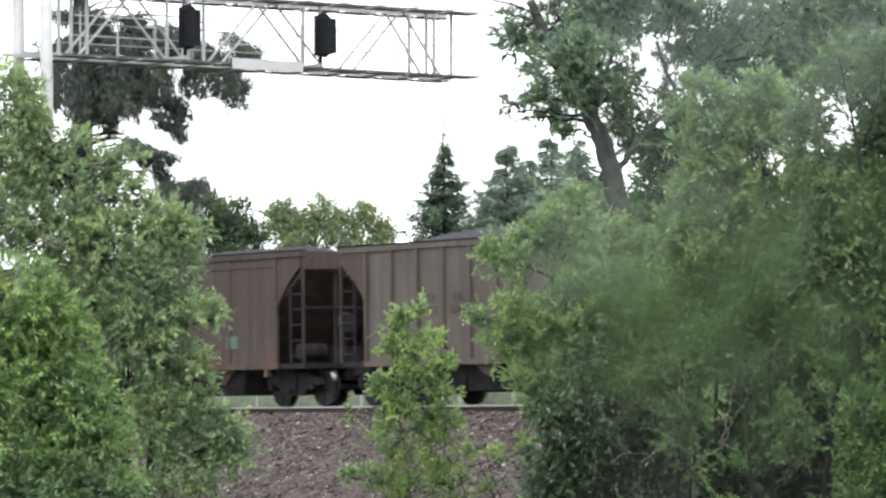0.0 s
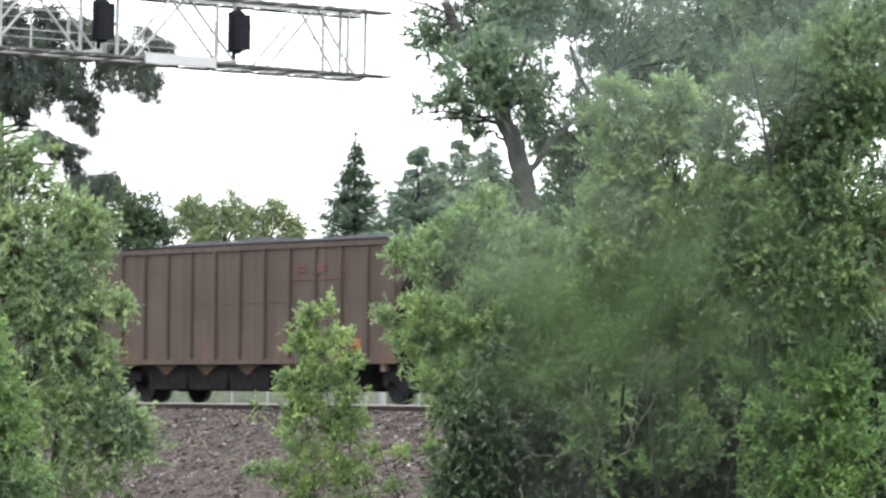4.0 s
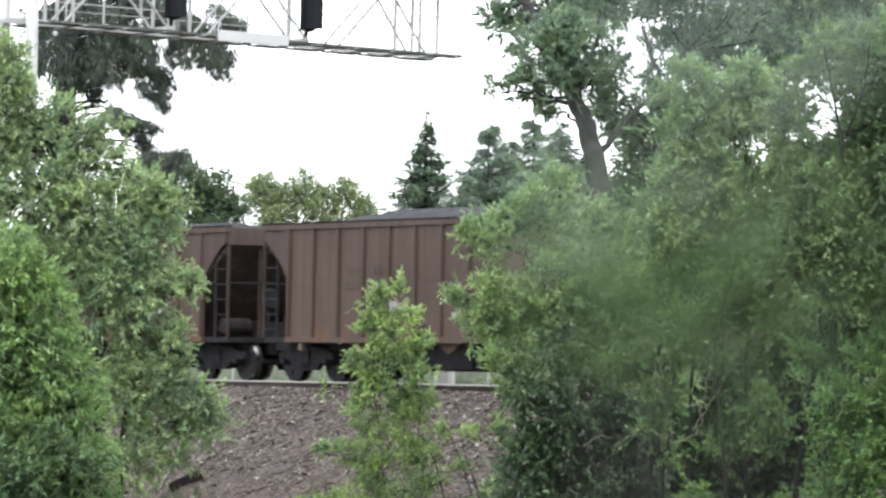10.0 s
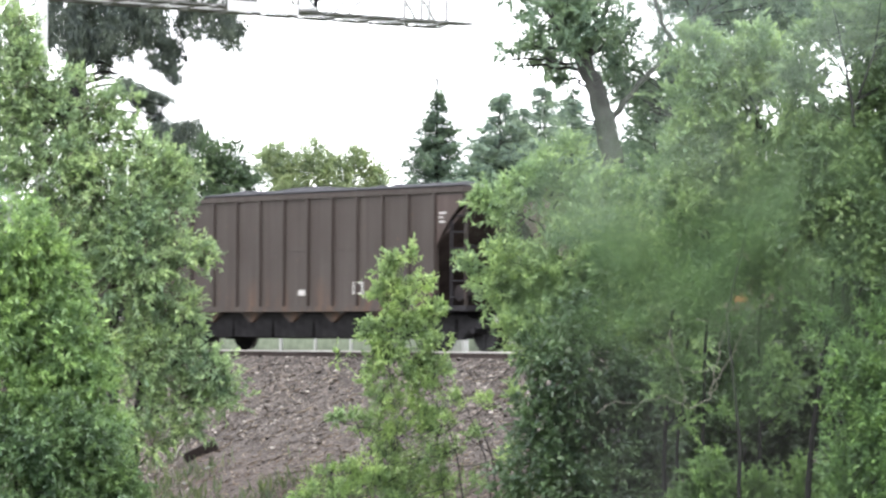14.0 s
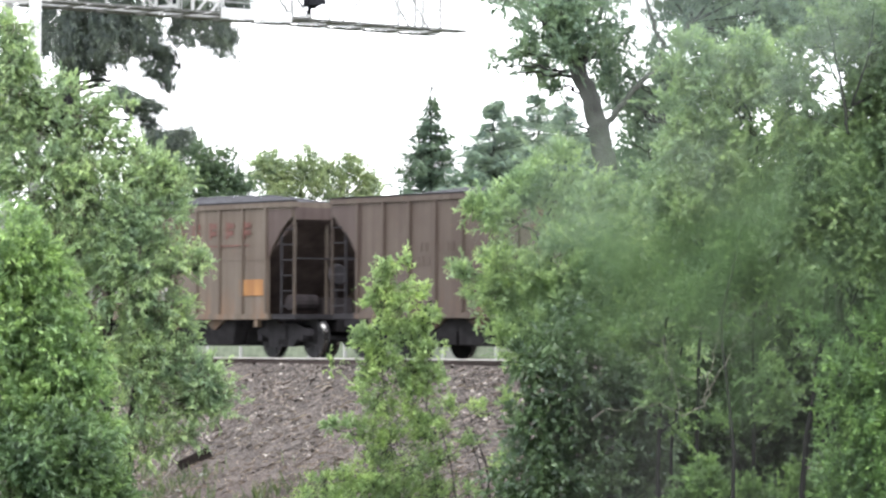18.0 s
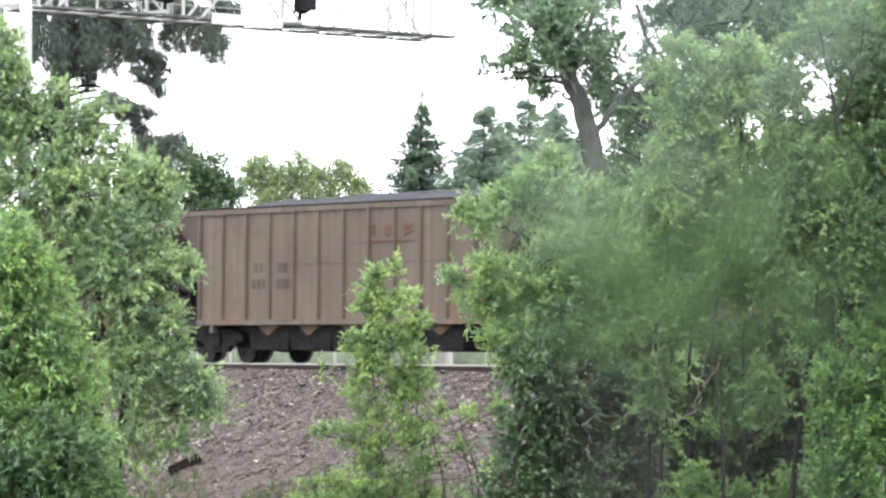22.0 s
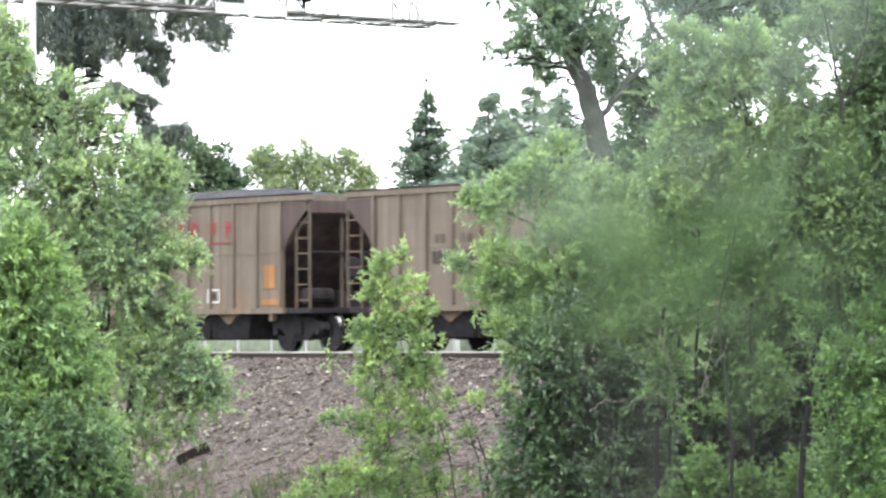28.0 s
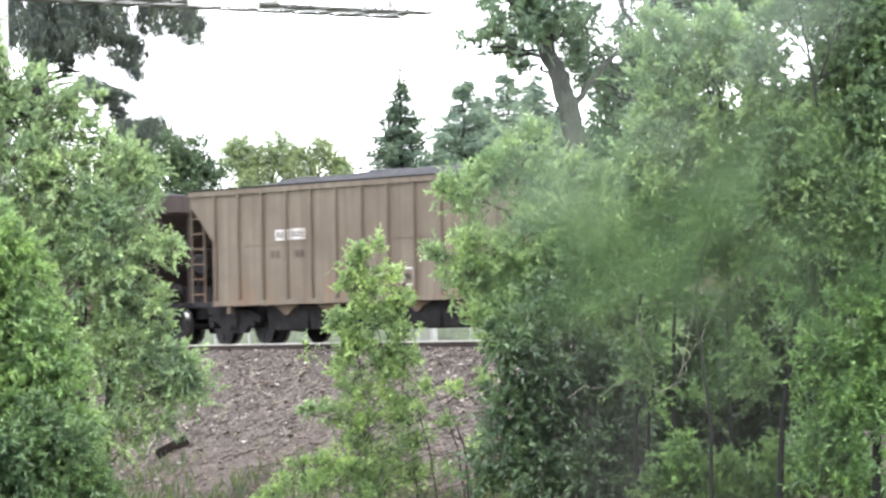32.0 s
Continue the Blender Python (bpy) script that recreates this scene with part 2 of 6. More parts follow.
def build_ground():
    xs = [-3000, -1200, -500, -250, -120, -70, -45] + [i * 0.5 for i in range(-70, 81)] + [50, 65, 90, 130, 250, 500, 1200, 3000]
    ys = [-3000, -900, -300, -120, -90, -60, -53, -46, -40, -34, -28, -22, -18, -15] + [-13 + i * 0.4 for i in range(27)] + \
         [-2.3, -2.0, -1.6, -1.35, 0, 2, 4, 5.5, 6.2, 7, 9, 12, 16, 22, 30, 45, 60, 120, 300, 900, 3000]
    verts = [(x, y, ground_height(x, y)) for y in ys for x in xs]
    k = len(xs)
    faces = [(j * k + i, j * k + i + 1, (j + 1) * k + i + 1, (j + 1) * k + i) for j in range(len(ys) - 1) for i in range(k - 1)]
    me = bpy.data.meshes.new("ground")
    me.from_pydata(verts, [], faces)
    me.materials.append(ground_material())
    ob = new("ground", me)
    me.polygons.foreach_set("use_smooth", [True] * len(faces))
    tagged(ob, "brown gravel bank with bare earth and grass at its foot", "ground", kind="structure")


build_ground()


def build_chips():
    rng = np.random.default_rng(5)
    k = 85000
    x, y = rng.uniform(-26, 16, k), rng.uniform(-9.2, -2.0, k)
    s = rng.uniform(0.018, 0.048, k) * (0.7 + 0.9 * (rng.random(k) > 0.93))
    keep = rng.random(k) < np.interp(y, [-9.0, -6.6, -5.4], [0.10, 0.35, 1.0])
    x, y, s, k = x[keep], y[keep], s[keep], int(keep.sum())
    z = np.array([ground_height(a, b) for a, b in zip(x, y)])
    base = np.stack([x, y, z], 1)
    ang = rng.uniform(0, math.tau, k)
    tilt = rng.normal(0, 0.4, (k, 3))
    long = np.stack([np.cos(ang), np.sin(ang), tilt[:, 0]], 1) * (s * 1.5)[:, None]
    wide = np.stack([-np.sin(ang), np.cos(ang), tilt[:, 1]], 1) * (s * 0.8)[:, None]
    up = np.stack([tilt[:, 2] * 0.3, tilt[:, 1] * 0.3, np.ones(k)], 1) * (s * 0.7)[:, None]
    v = np.stack([base - long, base + wide, base + long, base - wide, base + up, ], 1).reshape(-1, 3)
    f = (np.arange(k)[:, None, None] * 5 + np.array([(0, 3, 4), (3, 2, 4), (2, 1, 4), (1, 0, 4)])[None]).reshape(-1, 3)
    me = bpy.data.meshes.new("ballast_stones")
    me.from_pydata(v.tolist(), [], f.tolist())
    m, n, l, b = nodes_of("stone_chips")
    geo = n.new("ShaderNodeNewGeometry")
    l.new(ramp(n, l, geo.outputs["Random Per Island"], [(0.0, (0.018, 0.0135, 0.012)), (0.55, (0.062, 0.051, 0.045)), (0.88, (0.125, 0.108, 0.094)), (1.0, (0.34, 0.315, 0.28))]), b.inputs["Base Color"])
    b.inputs["Roughness"].default_value = 0.9
    me.materials.append(m)
    tagged(new("ballast_stones", me), "loose grey-brown ballast stones on the bank", "gravel", kind="stuff")


build_chips()


# ---- track ----
def build_track():
    track = tagged(new("railway_track"), "rusty steel rails on dark wooden ties", "track", kind="structure")

    def rail_bm():
        bm = prism([(-0.07, -0.17), (0.07, -0.17), (0.07, -0.155), (0.012, -0.13), (0.012, -0.045), (0.036, -0.035), (0.036, 0.0), (-0.036, 0.0), (-0.036, -0.035), (-0.012, -0.045), (-0.012, -0.13), (-0.07, -0.155)], -640, 640)
        return bm
    for y in (-0.753, 0.753):
        r = shared("rail", "rail", rail_bm, M_RAIL, track, "rust-brown steel rail", pose(0, y, -0.006, 0, 0, -90))
        shared("rail_head", "rail_head", lambda: boxes((-640, 640, -0.0385, 0.0385, -0.034, 0.0)), M_RAILTOP, r, "polished running surface", pose(0, 0, 0.006, 0, 0, 90))
    rng = random.Random(3)
    for i in range(-60, 61):
        shared("tie", "tie", lambda: boxes((-0.115, 0.115, -1.3, 1.3, -0.36, -0.176)), M_TIE, track, "", pose(i * 0.53, rng.uniform(-0.05, 0.05), rng.uniform(-0.012, 0), 0, 0, rng.uniform(-1, 1)))


build_track()


# ---- fence behind the track ----
def build_fence():
    fence = tagged(new("barrier_fence"), "low grey-green mesh fence with white posts behind the track", "fence")
    for i in range(-30, 25):
        x = -14.0 + i * 1.85
        z = ground_height(x, 11.5)
        shared("fpost", "post", lambda: boxes((-0.04, 0.04, -0.04, 0.04, -0.3, 1.2)), M_POST, fence, "", pose(x, 11.5, z))
        shared("fpanel", "panel", lambda: boxes((0.06, 1.79, -0.03, 0.03, -0.2, 0.98)), M_PALE, fence, "", pose(x, 11.56, z))
    z = ground_height(7.0, 10.9)
    for x in (-15.58, -14.92):
        part("gate_post", boxes((x - 0.07, x + 0.07, 10.83, 10.97, z - 0.3, z + 1.25)), M_POST, fence)
    part("gate_panel", boxes((-15.50, -15.00, 10.88, 10.92, z - 0.1, z + 1.05)), M_GATE, fence, "pale panel between two posts")
    return fence


build_fence()


# ---- plants ----
def leaf_mesh(name, base, along, normal, length, width, mat):
    """Folded lance-shaped leaves, two faces each, from arrays of their bases, directions and sizes."""
    along = along / np.linalg.norm(along, axis=1, keepdims=True)
    side = np.cross(along, normal)
    side /= np.linalg.norm(side, axis=1, keepdims=True) + 1e-9
    up = np.cross(side, along)
    L, W = length[:, None], width[:, None]
    mid = base + along * L * 0.45 + up * W * 0.25
    tip = base + along * L - up * L * 0.12
    v = np.stack([base, mid + side * W * 0.5, tip, mid - side * W * 0.5], 1).reshape(-1, 3)
    k = len(base)
    f = (np.arange(k)[:, None, None] * 4 + np.array([(0, 1, 2), (0, 2, 3)])[None]).reshape(-1)
    me = bpy.data.meshes.new(name)
    me.vertices.add(len(v))
    me.vertices.foreach_set("co", v.astype(np.float32).ravel())
    me.loops.add(len(f))
    me.loops.foreach_set("vertex_index", f.astype(np.int32))
    me.polygons.add(2 * k)
    me.polygons.foreach_set("loop_start", (np.arange(2 * k) * 3).astype(np.int32))
    me.update(calc_edges=True)
    me.materials.append(mat)
    return me


def foliage(lobes, seed, dens, leaf=(0.11, 0.034), shoot=0.34, per=14, droop=0.15, inner=0.5, gap=0.0, rise=0.5, core=0.55, grain=1.6):
    """Leafy shoots over the outer part of each lobe (right, ahead, up, radius): returns arrays for leaf_mesh and the shoot feet."""
    rng = np.random.default_rng(seed)
    B, A, N, LL = [], [], [], []
    feet = []
    clumps = []
    for u, w, z, r in lobes:
        c = np.array(site(u, w, z))
        clumps.append((c, r * 0.8, core))
        for _ in range(9):
            d = rng.normal(size=3)
            d /= np.linalg.norm(d)
            clumps.append((c + d * r * rng.uniform(0.5, 0.78), r * rng.uniform(0.22, 0.42), 1.15))
    for c, r, much in clumps:
        k = max(3, int(dens * much * 0.62 * r * r))
        d = rng.normal(size=(k, 3))
        d /= np.linalg.norm(d, axis=1, keepdims=True)
        rad = r * (inner + (1 - inner) * rng.random(k) ** 0.6)[:, None] * (1 + 0.18 * np.sin(d[:, :1] * 5 + seed) * np.cos(d[:, 2:] * 6 + r * 9))
        foot = c + d * rad * np.array([1, 1, 0.95])
        if gap > 0:
            keep = np.array([noise.noise((p[0] * grain + seed, p[1] * grain, p[2] * grain)) > gap - 0.5 for p in foot])
            foot, d = foot[keep], d[keep]
            k = len(foot)
        if k == 0:
            continue
        way = d * 0.8 + rng.normal(0, 0.45, (k, 3)) + np.array([0, 0, rise])
        way /= np.linalg.norm(way, axis=1, keepdims=True)
        ln = shoot * rng.uniform(0.6, 1.25, k) * np.where(rng.random(k) > 0.93, 1.9, 1.0) * min(1.0, 0.55 + r)
        feet.append(np.concatenate([foot, foot + way * ln[:, None]], 1))
        s = np.tile(np.linspace(0.1, 1, per), k)
        i = np.repeat(np.arange(k), per)
        base = foot[i] + way[i] * (ln[i] * s)[:, None] + np.array([0, 0, -1]) * (droop * ln[i] * s * s)[:, None]
        turn = rng.normal(size=(k * per, 3))
        al = way[i] * 0.8 + turn * 0.45 + np.array([0, 0, -droop])
        B.append(base)
        A.append(al)
        N.append(rng.normal(size=(k * per, 3)) * 0.6 + np.array([0.15, -0.2, 1.0]))
        LL.append(leaf[0] * rng.uniform(0.6, 1.25, k * per))
    B, A, N, LL = (np.concatenate(q) for q in (B, A, N, LL))
    return (B, A, N, LL, LL * leaf[1] / leaf[0] * rng.uniform(0.8, 1.2, len(LL))), np.concatenate(feet)


def twigs_mesh(feet, lobes, seed, share, mat, thick=0.012):
    """Thin twigs from each lobe's heart to some of its shoots, as three-sided tapers."""
    rng = np.random.default_rng(seed + 77)
    pick = feet[rng.random(len(feet)) < share]
    hearts = np.array([site(u, w, z) for u, w, z, r in lobes])
    v, f = [], []
    for row in pick:
        a0, b0 = row[:3], row[3:]
        h = hearts[np.argmin(((hearts - a0) ** 2).sum(1))]
        m = h + (a0 - h) * 0.45 + rng.normal(0, 0.05, 3)
        chain = [m, a0, b0]
        rr = [thick, thick * 0.6, thick * 0.2]
        o = len(v)
        for p, r in zip(chain, rr):
            for q in ((r, 0, 0), (-r * 0.5, r * 0.87, 0), (-r * 0.5, -r * 0.87, r)):
                v.append((p[0] + q[0], p[1] + q[1], p[2] + q[2]))
        for s in (0, 3):
            for j in range(3):
                f.append((o + s + j, o + s + (j + 1) % 3, o + s + 3 + (j + 1) % 3, o + s + 3 + j))
    me = bpy.data.meshes.new("twigs")
    me.from_pydata(v, [], f)
    me.materials.append(mat)
    return me


def limb(bm, pts, r0, r1, rng, wander=0.12):
    """A crooked tapered limb through the given points."""
    out, rad = [], []
    pts = [Vector(p) for p in pts]
    steps = 5
    n_all = (len(pts) - 1) * steps
    for i in range(len(pts) - 1):
        for s in range(steps):
            t = s / steps
            p = pts[i].lerp(pts[i + 1], t)
            if i or s:
                p += Vector((rng.uniform(-1, 1), rng.uniform(-1, 1), rng.uniform(-0.5, 0.5))) * wander * 0.5
            out.append(p)
            rad.append(r0 + (r1 - r0) * (i * steps + s) / n_all)
    out.append(pts[-1])
    rad.append(r1)
    tube(bm, out, rad, 7)


def near_on(stems, c):
    """The point of the stems from which a limb to c would start, and how thick the stem is there."""
    best = None
    for pts, r0, r1 in stems:
        for i in range(len(pts) - 1):
            for q in range(5):
                t = q / 4
                p = pts[i].lerp(pts[i + 1], t)
                rise = c.z - p.z
                cost = (c - p).length + (2.0 if rise < 0.1 else 0.0) + 0.4 * abs(rise - 0.6)
                if best is None or cost < best[0]:
                    best = (cost, p, r0 + (r1 - r0) * (i + t) / (len(pts) - 1))
    return best[1], best[2]


def tree(name, label, category, lobes, stems, mat, seed, dens, twig_share=0.06, crown_label="", twig=None, thickest=0.07, bark=None, **how):
    """A broad-leaved tree or bush: stems, a limb to each lobe, twigs, and a crown of single leaves."""
    base = site(*stems[0][0][0])
    ob = tagged(new(name), label, category)
    ob.matrix_basis = Matrix.Translation(base)
    rng = random.Random(seed)
    off = -base
    lines = [([site(*p) for p in pts], r0, r1) for pts, r0, r1 in stems]
    for pts, r0, r1 in lines:
        bm = bmesh.new()
        limb(bm, [p + off for p in pts], r0, r1, rng, min(0.10, r0) if r0 < 0.2 else 0.05)
        part("trunk", bm, bark or M_BARK, ob, "", True)
    for u, w, z, r in lobes:
        c = site(u, w, z)
        start, thick = near_on(lines, c)
        bm = bmesh.new()
        limb(bm, [start + off, start.lerp(c, 0.5) + off + Vector((0, 0, 0.08)), c + off], min(thick * 0.55, thickest), 0.01, rng, 0.16)
        part("limb", bm, M_BARK, ob, "", True)
    arrays, feet = foliage(lobes, seed, dens, **how)
    crown = part("crown", leaf_mesh("crown", *arrays, mat), mat, ob, crown_label)
    crown.matrix_basis = Matrix.Translation(off)
    tw = part("twig_growth", twigs_mesh(feet, lobes, seed, twig_share, twig or M_BARK), twig or M_BARK, ob)
    tagged(tw, kind="stuff")
    tw.matrix_basis = Matrix.Translation(off)
    return ob


L_ASH = leafy("ash_leaves", (0.198, 0.256, 0.150), (0.445, 0.528, 0.294), 0.45, 0.40)
L_BUSH = leafy("fresh_bush_leaves", (0.100, 0.166, 0.064), (0.336, 0.446, 0.180), 0.45, 0.40)
# darker copy of the bush leaves, with the shade at its foot painted in
L_LOWBUSH = leafy("shade_dark_bush_leaves", (0.045, 0.081, 0.038), (0.163, 0.234, 0.107), 0.38, 0.40)
L_SAP = leafy("sapling_leaves", (0.220, 0.293, 0.122), (0.438, 0.524, 0.240), 0.50, 0.40)
L_WEED = leafy("weed_leaves", (0.162, 0.234, 0.090), (0.335, 0.422, 0.166), 0.42, 0.5)
L_WILLOW = leafy("willow_leaves", (0.147, 0.206, 0.122), (0.415, 0.500, 0.249), 0.50, 0.40)
L_ALDER = leafy("alder_leaves", (0.159, 0.223, 0.123), (0.370, 0.456, 0.241), 0.52, 0.40)
L_POPLAR = leafy("poplar_leaves", (0.093, 0.141, 0.082), (0.255, 0.330, 0.168), 0.46, 0.40)
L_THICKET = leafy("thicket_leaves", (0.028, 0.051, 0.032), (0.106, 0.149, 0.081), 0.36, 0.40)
L_ELDER = leafy("elder_leaves", (0.071, 0.119, 0.058), (0.220, 0.304, 0.132), 0.45, 0.40)
L_HAZEL = leafy("hazel_leaves", (0.061, 0.119, 0.047), (0.248, 0.363, 0.130), 0.40, 0.40)
L_MAPLE = leafy("maple_leaves", (0.111, 0.157, 0.128), (0.295, 0.365, 0.264), 0.48, 0.40)
# pale colour for leaves that are added only to imitate haze and glare
L_VEIL = leafy("haze_veil_leaves", (0.19, 0.212, 0.205), (0.33, 0.355, 0.345), 0.3, 0.7)
# leaf colour taken almost to black: it holds the shade below the trees
L_SHADE = leafy("shade_coloured_leaves", (0.016, 0.030, 0.016), (0.055, 0.085, 0.036), 0.25, 0.5)
L_PINE = leafy("pine_needles", (0.031, 0.040, 0.037), (0.093, 0.109, 0.092), 0.12)
# spruce, cedar and hedges: leaf colours lightened to include the haze of distance
L_SPRUCE = leafy("spruce_needles", (0.060, 0.092, 0.072), (0.150, 0.196, 0.142), 0.2)
L_CEDAR = leafy("cedar_needles", (0.110, 0.150, 0.126), (0.285, 0.343, 0.270), 0.2)
L_HDARK = leafy("dark_hedge_leaves", (0.041, 0.070, 0.041), (0.132, 0.176, 0.102), 0.25)
L_HLIGHT = leafy("yellow_green_leaves", (0.180, 0.204, 0.124), (0.420, 0.450, 0.260), 0.45)
L_NEAR = leafy("near_shrub_leaves", (0.022, 0.046, 0.018), (0.066, 0.118, 0.042), 0.25, 0.8)
L_GRASS = leafy("grass_blades", (0.034, 0.053, 0.017), (0.128, 0.143, 0.062), 0.3)
L_SCRUB = leafy("scrub_leaves", (0.076, 0.135, 0.045), (0.204, 0.297, 0.110), 0.42, 0.4)

ASH_HIGH = [
    (-8.21, 79.2, 6.12, 0.34), (-8.16, 79.2, 5.59, 0.34), (-8.4, 79.2, 5.8, 0.43), (-8.05, 79.2, 5.05, 0.32),
    (-8.98, 79.6, 6.15, 0.79), (-8.69, 79.6, 5.01, 0.87), (-8.25, 79.6, 6.26, 0.27), (-8.22, 79.6, 5.56, 0.32),
    (-8.13, 79.6, 4.54, 0.63), (-7.49, 79.6, 5.21, 0.32), (-7.12, 79.6, 5.1, 0.29), (-7.66, 79.6, 4.43, 0.66),
    (-6.87, 79.6, 4.65, 0.41), (-6.5, 79.6, 4.92, 0.2), (-6.12, 79.6, 4.82, 0.13), (-6.94, 79.6, 3.95, 0.63),
    (-6.17, 79.6, 4.28, 0.18), (-5.67, 79.6, 3.75, 0.37), (-5.35, 79.6, 3.58, 0.27), (-6.0, 79.6, 3.34, 0.45),
    (-6.7, 79.6, 3.09, 0.87), (-7.78, 79.6, 3.35, 1.05), (-5.57, 79.6, 2.96, 0.63), (-5.05, 79.6, 3.37, 0.29),
    (-8.86, 79.6, 3.89, 1.18), (-5.86, 79.6, 2.45, 0.87),
]
ASH_LOW = [
    (-6.46, 79.9, 4.15, 0.32), (-6.02, 79.9, 3.94, 0.28), (-6.3, 79.9, 3.64, 0.32), (-5.75, 79.9, 3.35, 0.32), (-6.54, 79.9, 4.54, 0.26),
    (-5.33, 79.8, 1.83, 0.62), (-4.71, 79.8, 1.74, 0.29), (-6.3, 79.8, 1.6, 1.1), (-5.37, 79.8, 0.78, 0.65),
    (-7.38, 79.8, 2.01, 1.22), (-4.67, 79.8, -0.53, 0.62), (-4.19, 79.8, -0.83, 0.38), (-5.74, 79.8, -0.17, 0.85),
    (-5.82, 79.8, -1.41, 0.78), (-6.5, 79.8, 0.2, 0.98), (-5.09, 79.8, -0.0, 0.47), (-5.18, 79.8, -0.94, 0.54),
    (-4.85, 79.8, -1.37, 0.32),
]
BUSH = [
    (-7.24, 69.6, 1.87, 0.76), (-6.90, 69.7, 1.03, 0.85), (-6.61, 69.7, 0.09, 0.90), (-6.37, 69.7, -0.66, 0.85),
    (-7.64, 69.6, 0.55, 1.14), (-7.34, 69.6, -0.76, 1.04), (-5.94, 69.7, -1.31, 0.57),
]
SAPLING = [
    (-1.28, 78.0, 1.51, 0.22), (-1.09, 78.0, 1.72, 0.19), (-0.74, 78.0, 1.82, 0.18), (-1.15, 78.0, 1.18, 0.26),
    (-1.41, 78.0, 1.15, 0.18), (-0.54, 78.0, 1.25, 0.24), (-0.25, 78.0, 1.09, 0.22), (-0.86, 78.0, 0.98, 0.28),
    (-1.13, 78.0, 0.72, 0.3), (-0.36, 78.0, 0.72, 0.29), (-0.75, 78.0, 0.45, 0.34), (-1.3, 78.0, 0.4, 0.32),
    (-1.57, 78.0, 0.47, 0.16), (-0.31, 78.0, 0.25, 0.31), (-1.13, 78.0, -0.02, 0.31), (-0.58, 78.0, -0.07, 0.36),
    (-0.85, 78.0, -0.39, 0.28), (-1.5, 78.0, -0.5, 0.25), (-0.26, 78.0, -0.31, 0.25), (-1.38, 78.0, -0.11, 0.23),
    (-2.1, 78.0, -0.06, 0.16), (-2.08, 78.0, -1.28, 0.17),
]
SAPLING_LOW = [
    (-0.74, 78.0, -1.23, 0.43), (-0.24, 78.0, -1.37, 0.36), (-1.03, 78.0, -1.65, 0.41), (-1.48, 78.0, -1.4, 0.3),
    (-0.51, 78.0, -1.97, 0.46), (-1.24, 78.0, -2.18, 0.46), (-0.84, 78.0, -2.6, 0.5), (-0.06, 78.0, -1.86, 0.25),
    (-0.19, 78.0, -2.47, 0.32), (0.38, 78.0, -2.47, 0.23), (0.63, 78.0, -0.91, 0.18), (1.21, 78.0, -0.78, 0.2),
    (0.44, 78.0, -1.52, 0.16), (1.05, 78.0, -1.94, 0.2), (-1.27, 78.0, -0.79, 0.32), (-1.8, 78.0, -1.27, 0.2),
    (-0.59, 78.0, -0.68, 0.38), (-0.06, 78.0, -0.89, 0.28),
]
WILLOW_TOP = [
    (0.56, 62.0, 0.91, 0.28), (0.24, 62.0, 1.33, 0.13), (0.84, 62.0, 2.17, 0.41), (0.49, 62.0, 2.25, 0.2),
    (1.12, 62.0, 2.44, 0.31), (1.47, 62.0, 2.63, 0.41), (1.71, 62.0, 3.01, 0.25), (1.49, 62.0, 2.84, 0.22),
    (2.35, 62.0, 2.6, 0.19), (2.16, 62.0, 2.09, 0.58), (0.93, 62.0, 1.33, 0.5), (1.79, 62.0, 1.31, 0.78),
    (2.81, 62.0, 1.62, 0.84), (1.24, 62.0, 0.47, 0.55), (2.71, 62.0, 0.69, 0.78), (3.24, 62.0, 0.35, 0.56),
    (3.0, 62.0, 2.28, 0.38),
]
ALDER_TOP = [
    (3.34, 57.9, 4.45, 0.18), (3.55, 57.9, 4.22, 0.23), (3.16, 57.9, 4.09, 0.15), (4.21, 57.9, 4.28, 0.32),
    (4.0, 57.9, 4.05, 0.29), (4.41, 57.9, 4.05, 0.31), (3.58, 57.9, 3.86, 0.32), (4.05, 57.9, 3.67, 0.38),
    (4.48, 57.9, 3.7, 0.32), (3.19, 57.9, 3.59, 0.24), (3.46, 57.9, 3.42, 0.34), (3.9, 57.9, 3.2, 0.45),
    (4.44, 57.9, 3.2, 0.45), (3.24, 57.9, 3.01, 0.29), (4.8, 57.9, 2.97, 0.36), (3.58, 57.9, 2.6, 0.49),
    (4.21, 57.9, 2.6, 0.56), (3.04, 57.9, 2.5, 0.31), (4.76, 57.9, 2.45, 0.44), (3.27, 57.9, 2.13, 0.45),
    (4.06, 57.9, 2.05, 0.52),
]
ALDER_LOW = [
    (2.61, 57.9, 0.37, 0.22), (3.08, 57.9, -0.13, 0.3), (2.97, 57.9, -0.52, 0.22), (3.47, 57.9, 1.21, 0.52),
    (3.4, 57.9, 0.62, 0.36), (4.61, 57.9, -0.2, 0.36), (4.28, 57.9, 0.62, 0.26), (4.37, 57.9, 1.17, 0.36),
    (4.94, 57.9, 0.19, 0.22), (3.24, 57.9, -0.87, 0.18), (3.78, 57.9, -0.92, 0.2), (4.71, 57.9, -0.76, 0.31),
]
ELDER = [
    (3.59, 58.3, 1.55, 0.83), (4.53, 58.2, 1.64, 0.83),
]
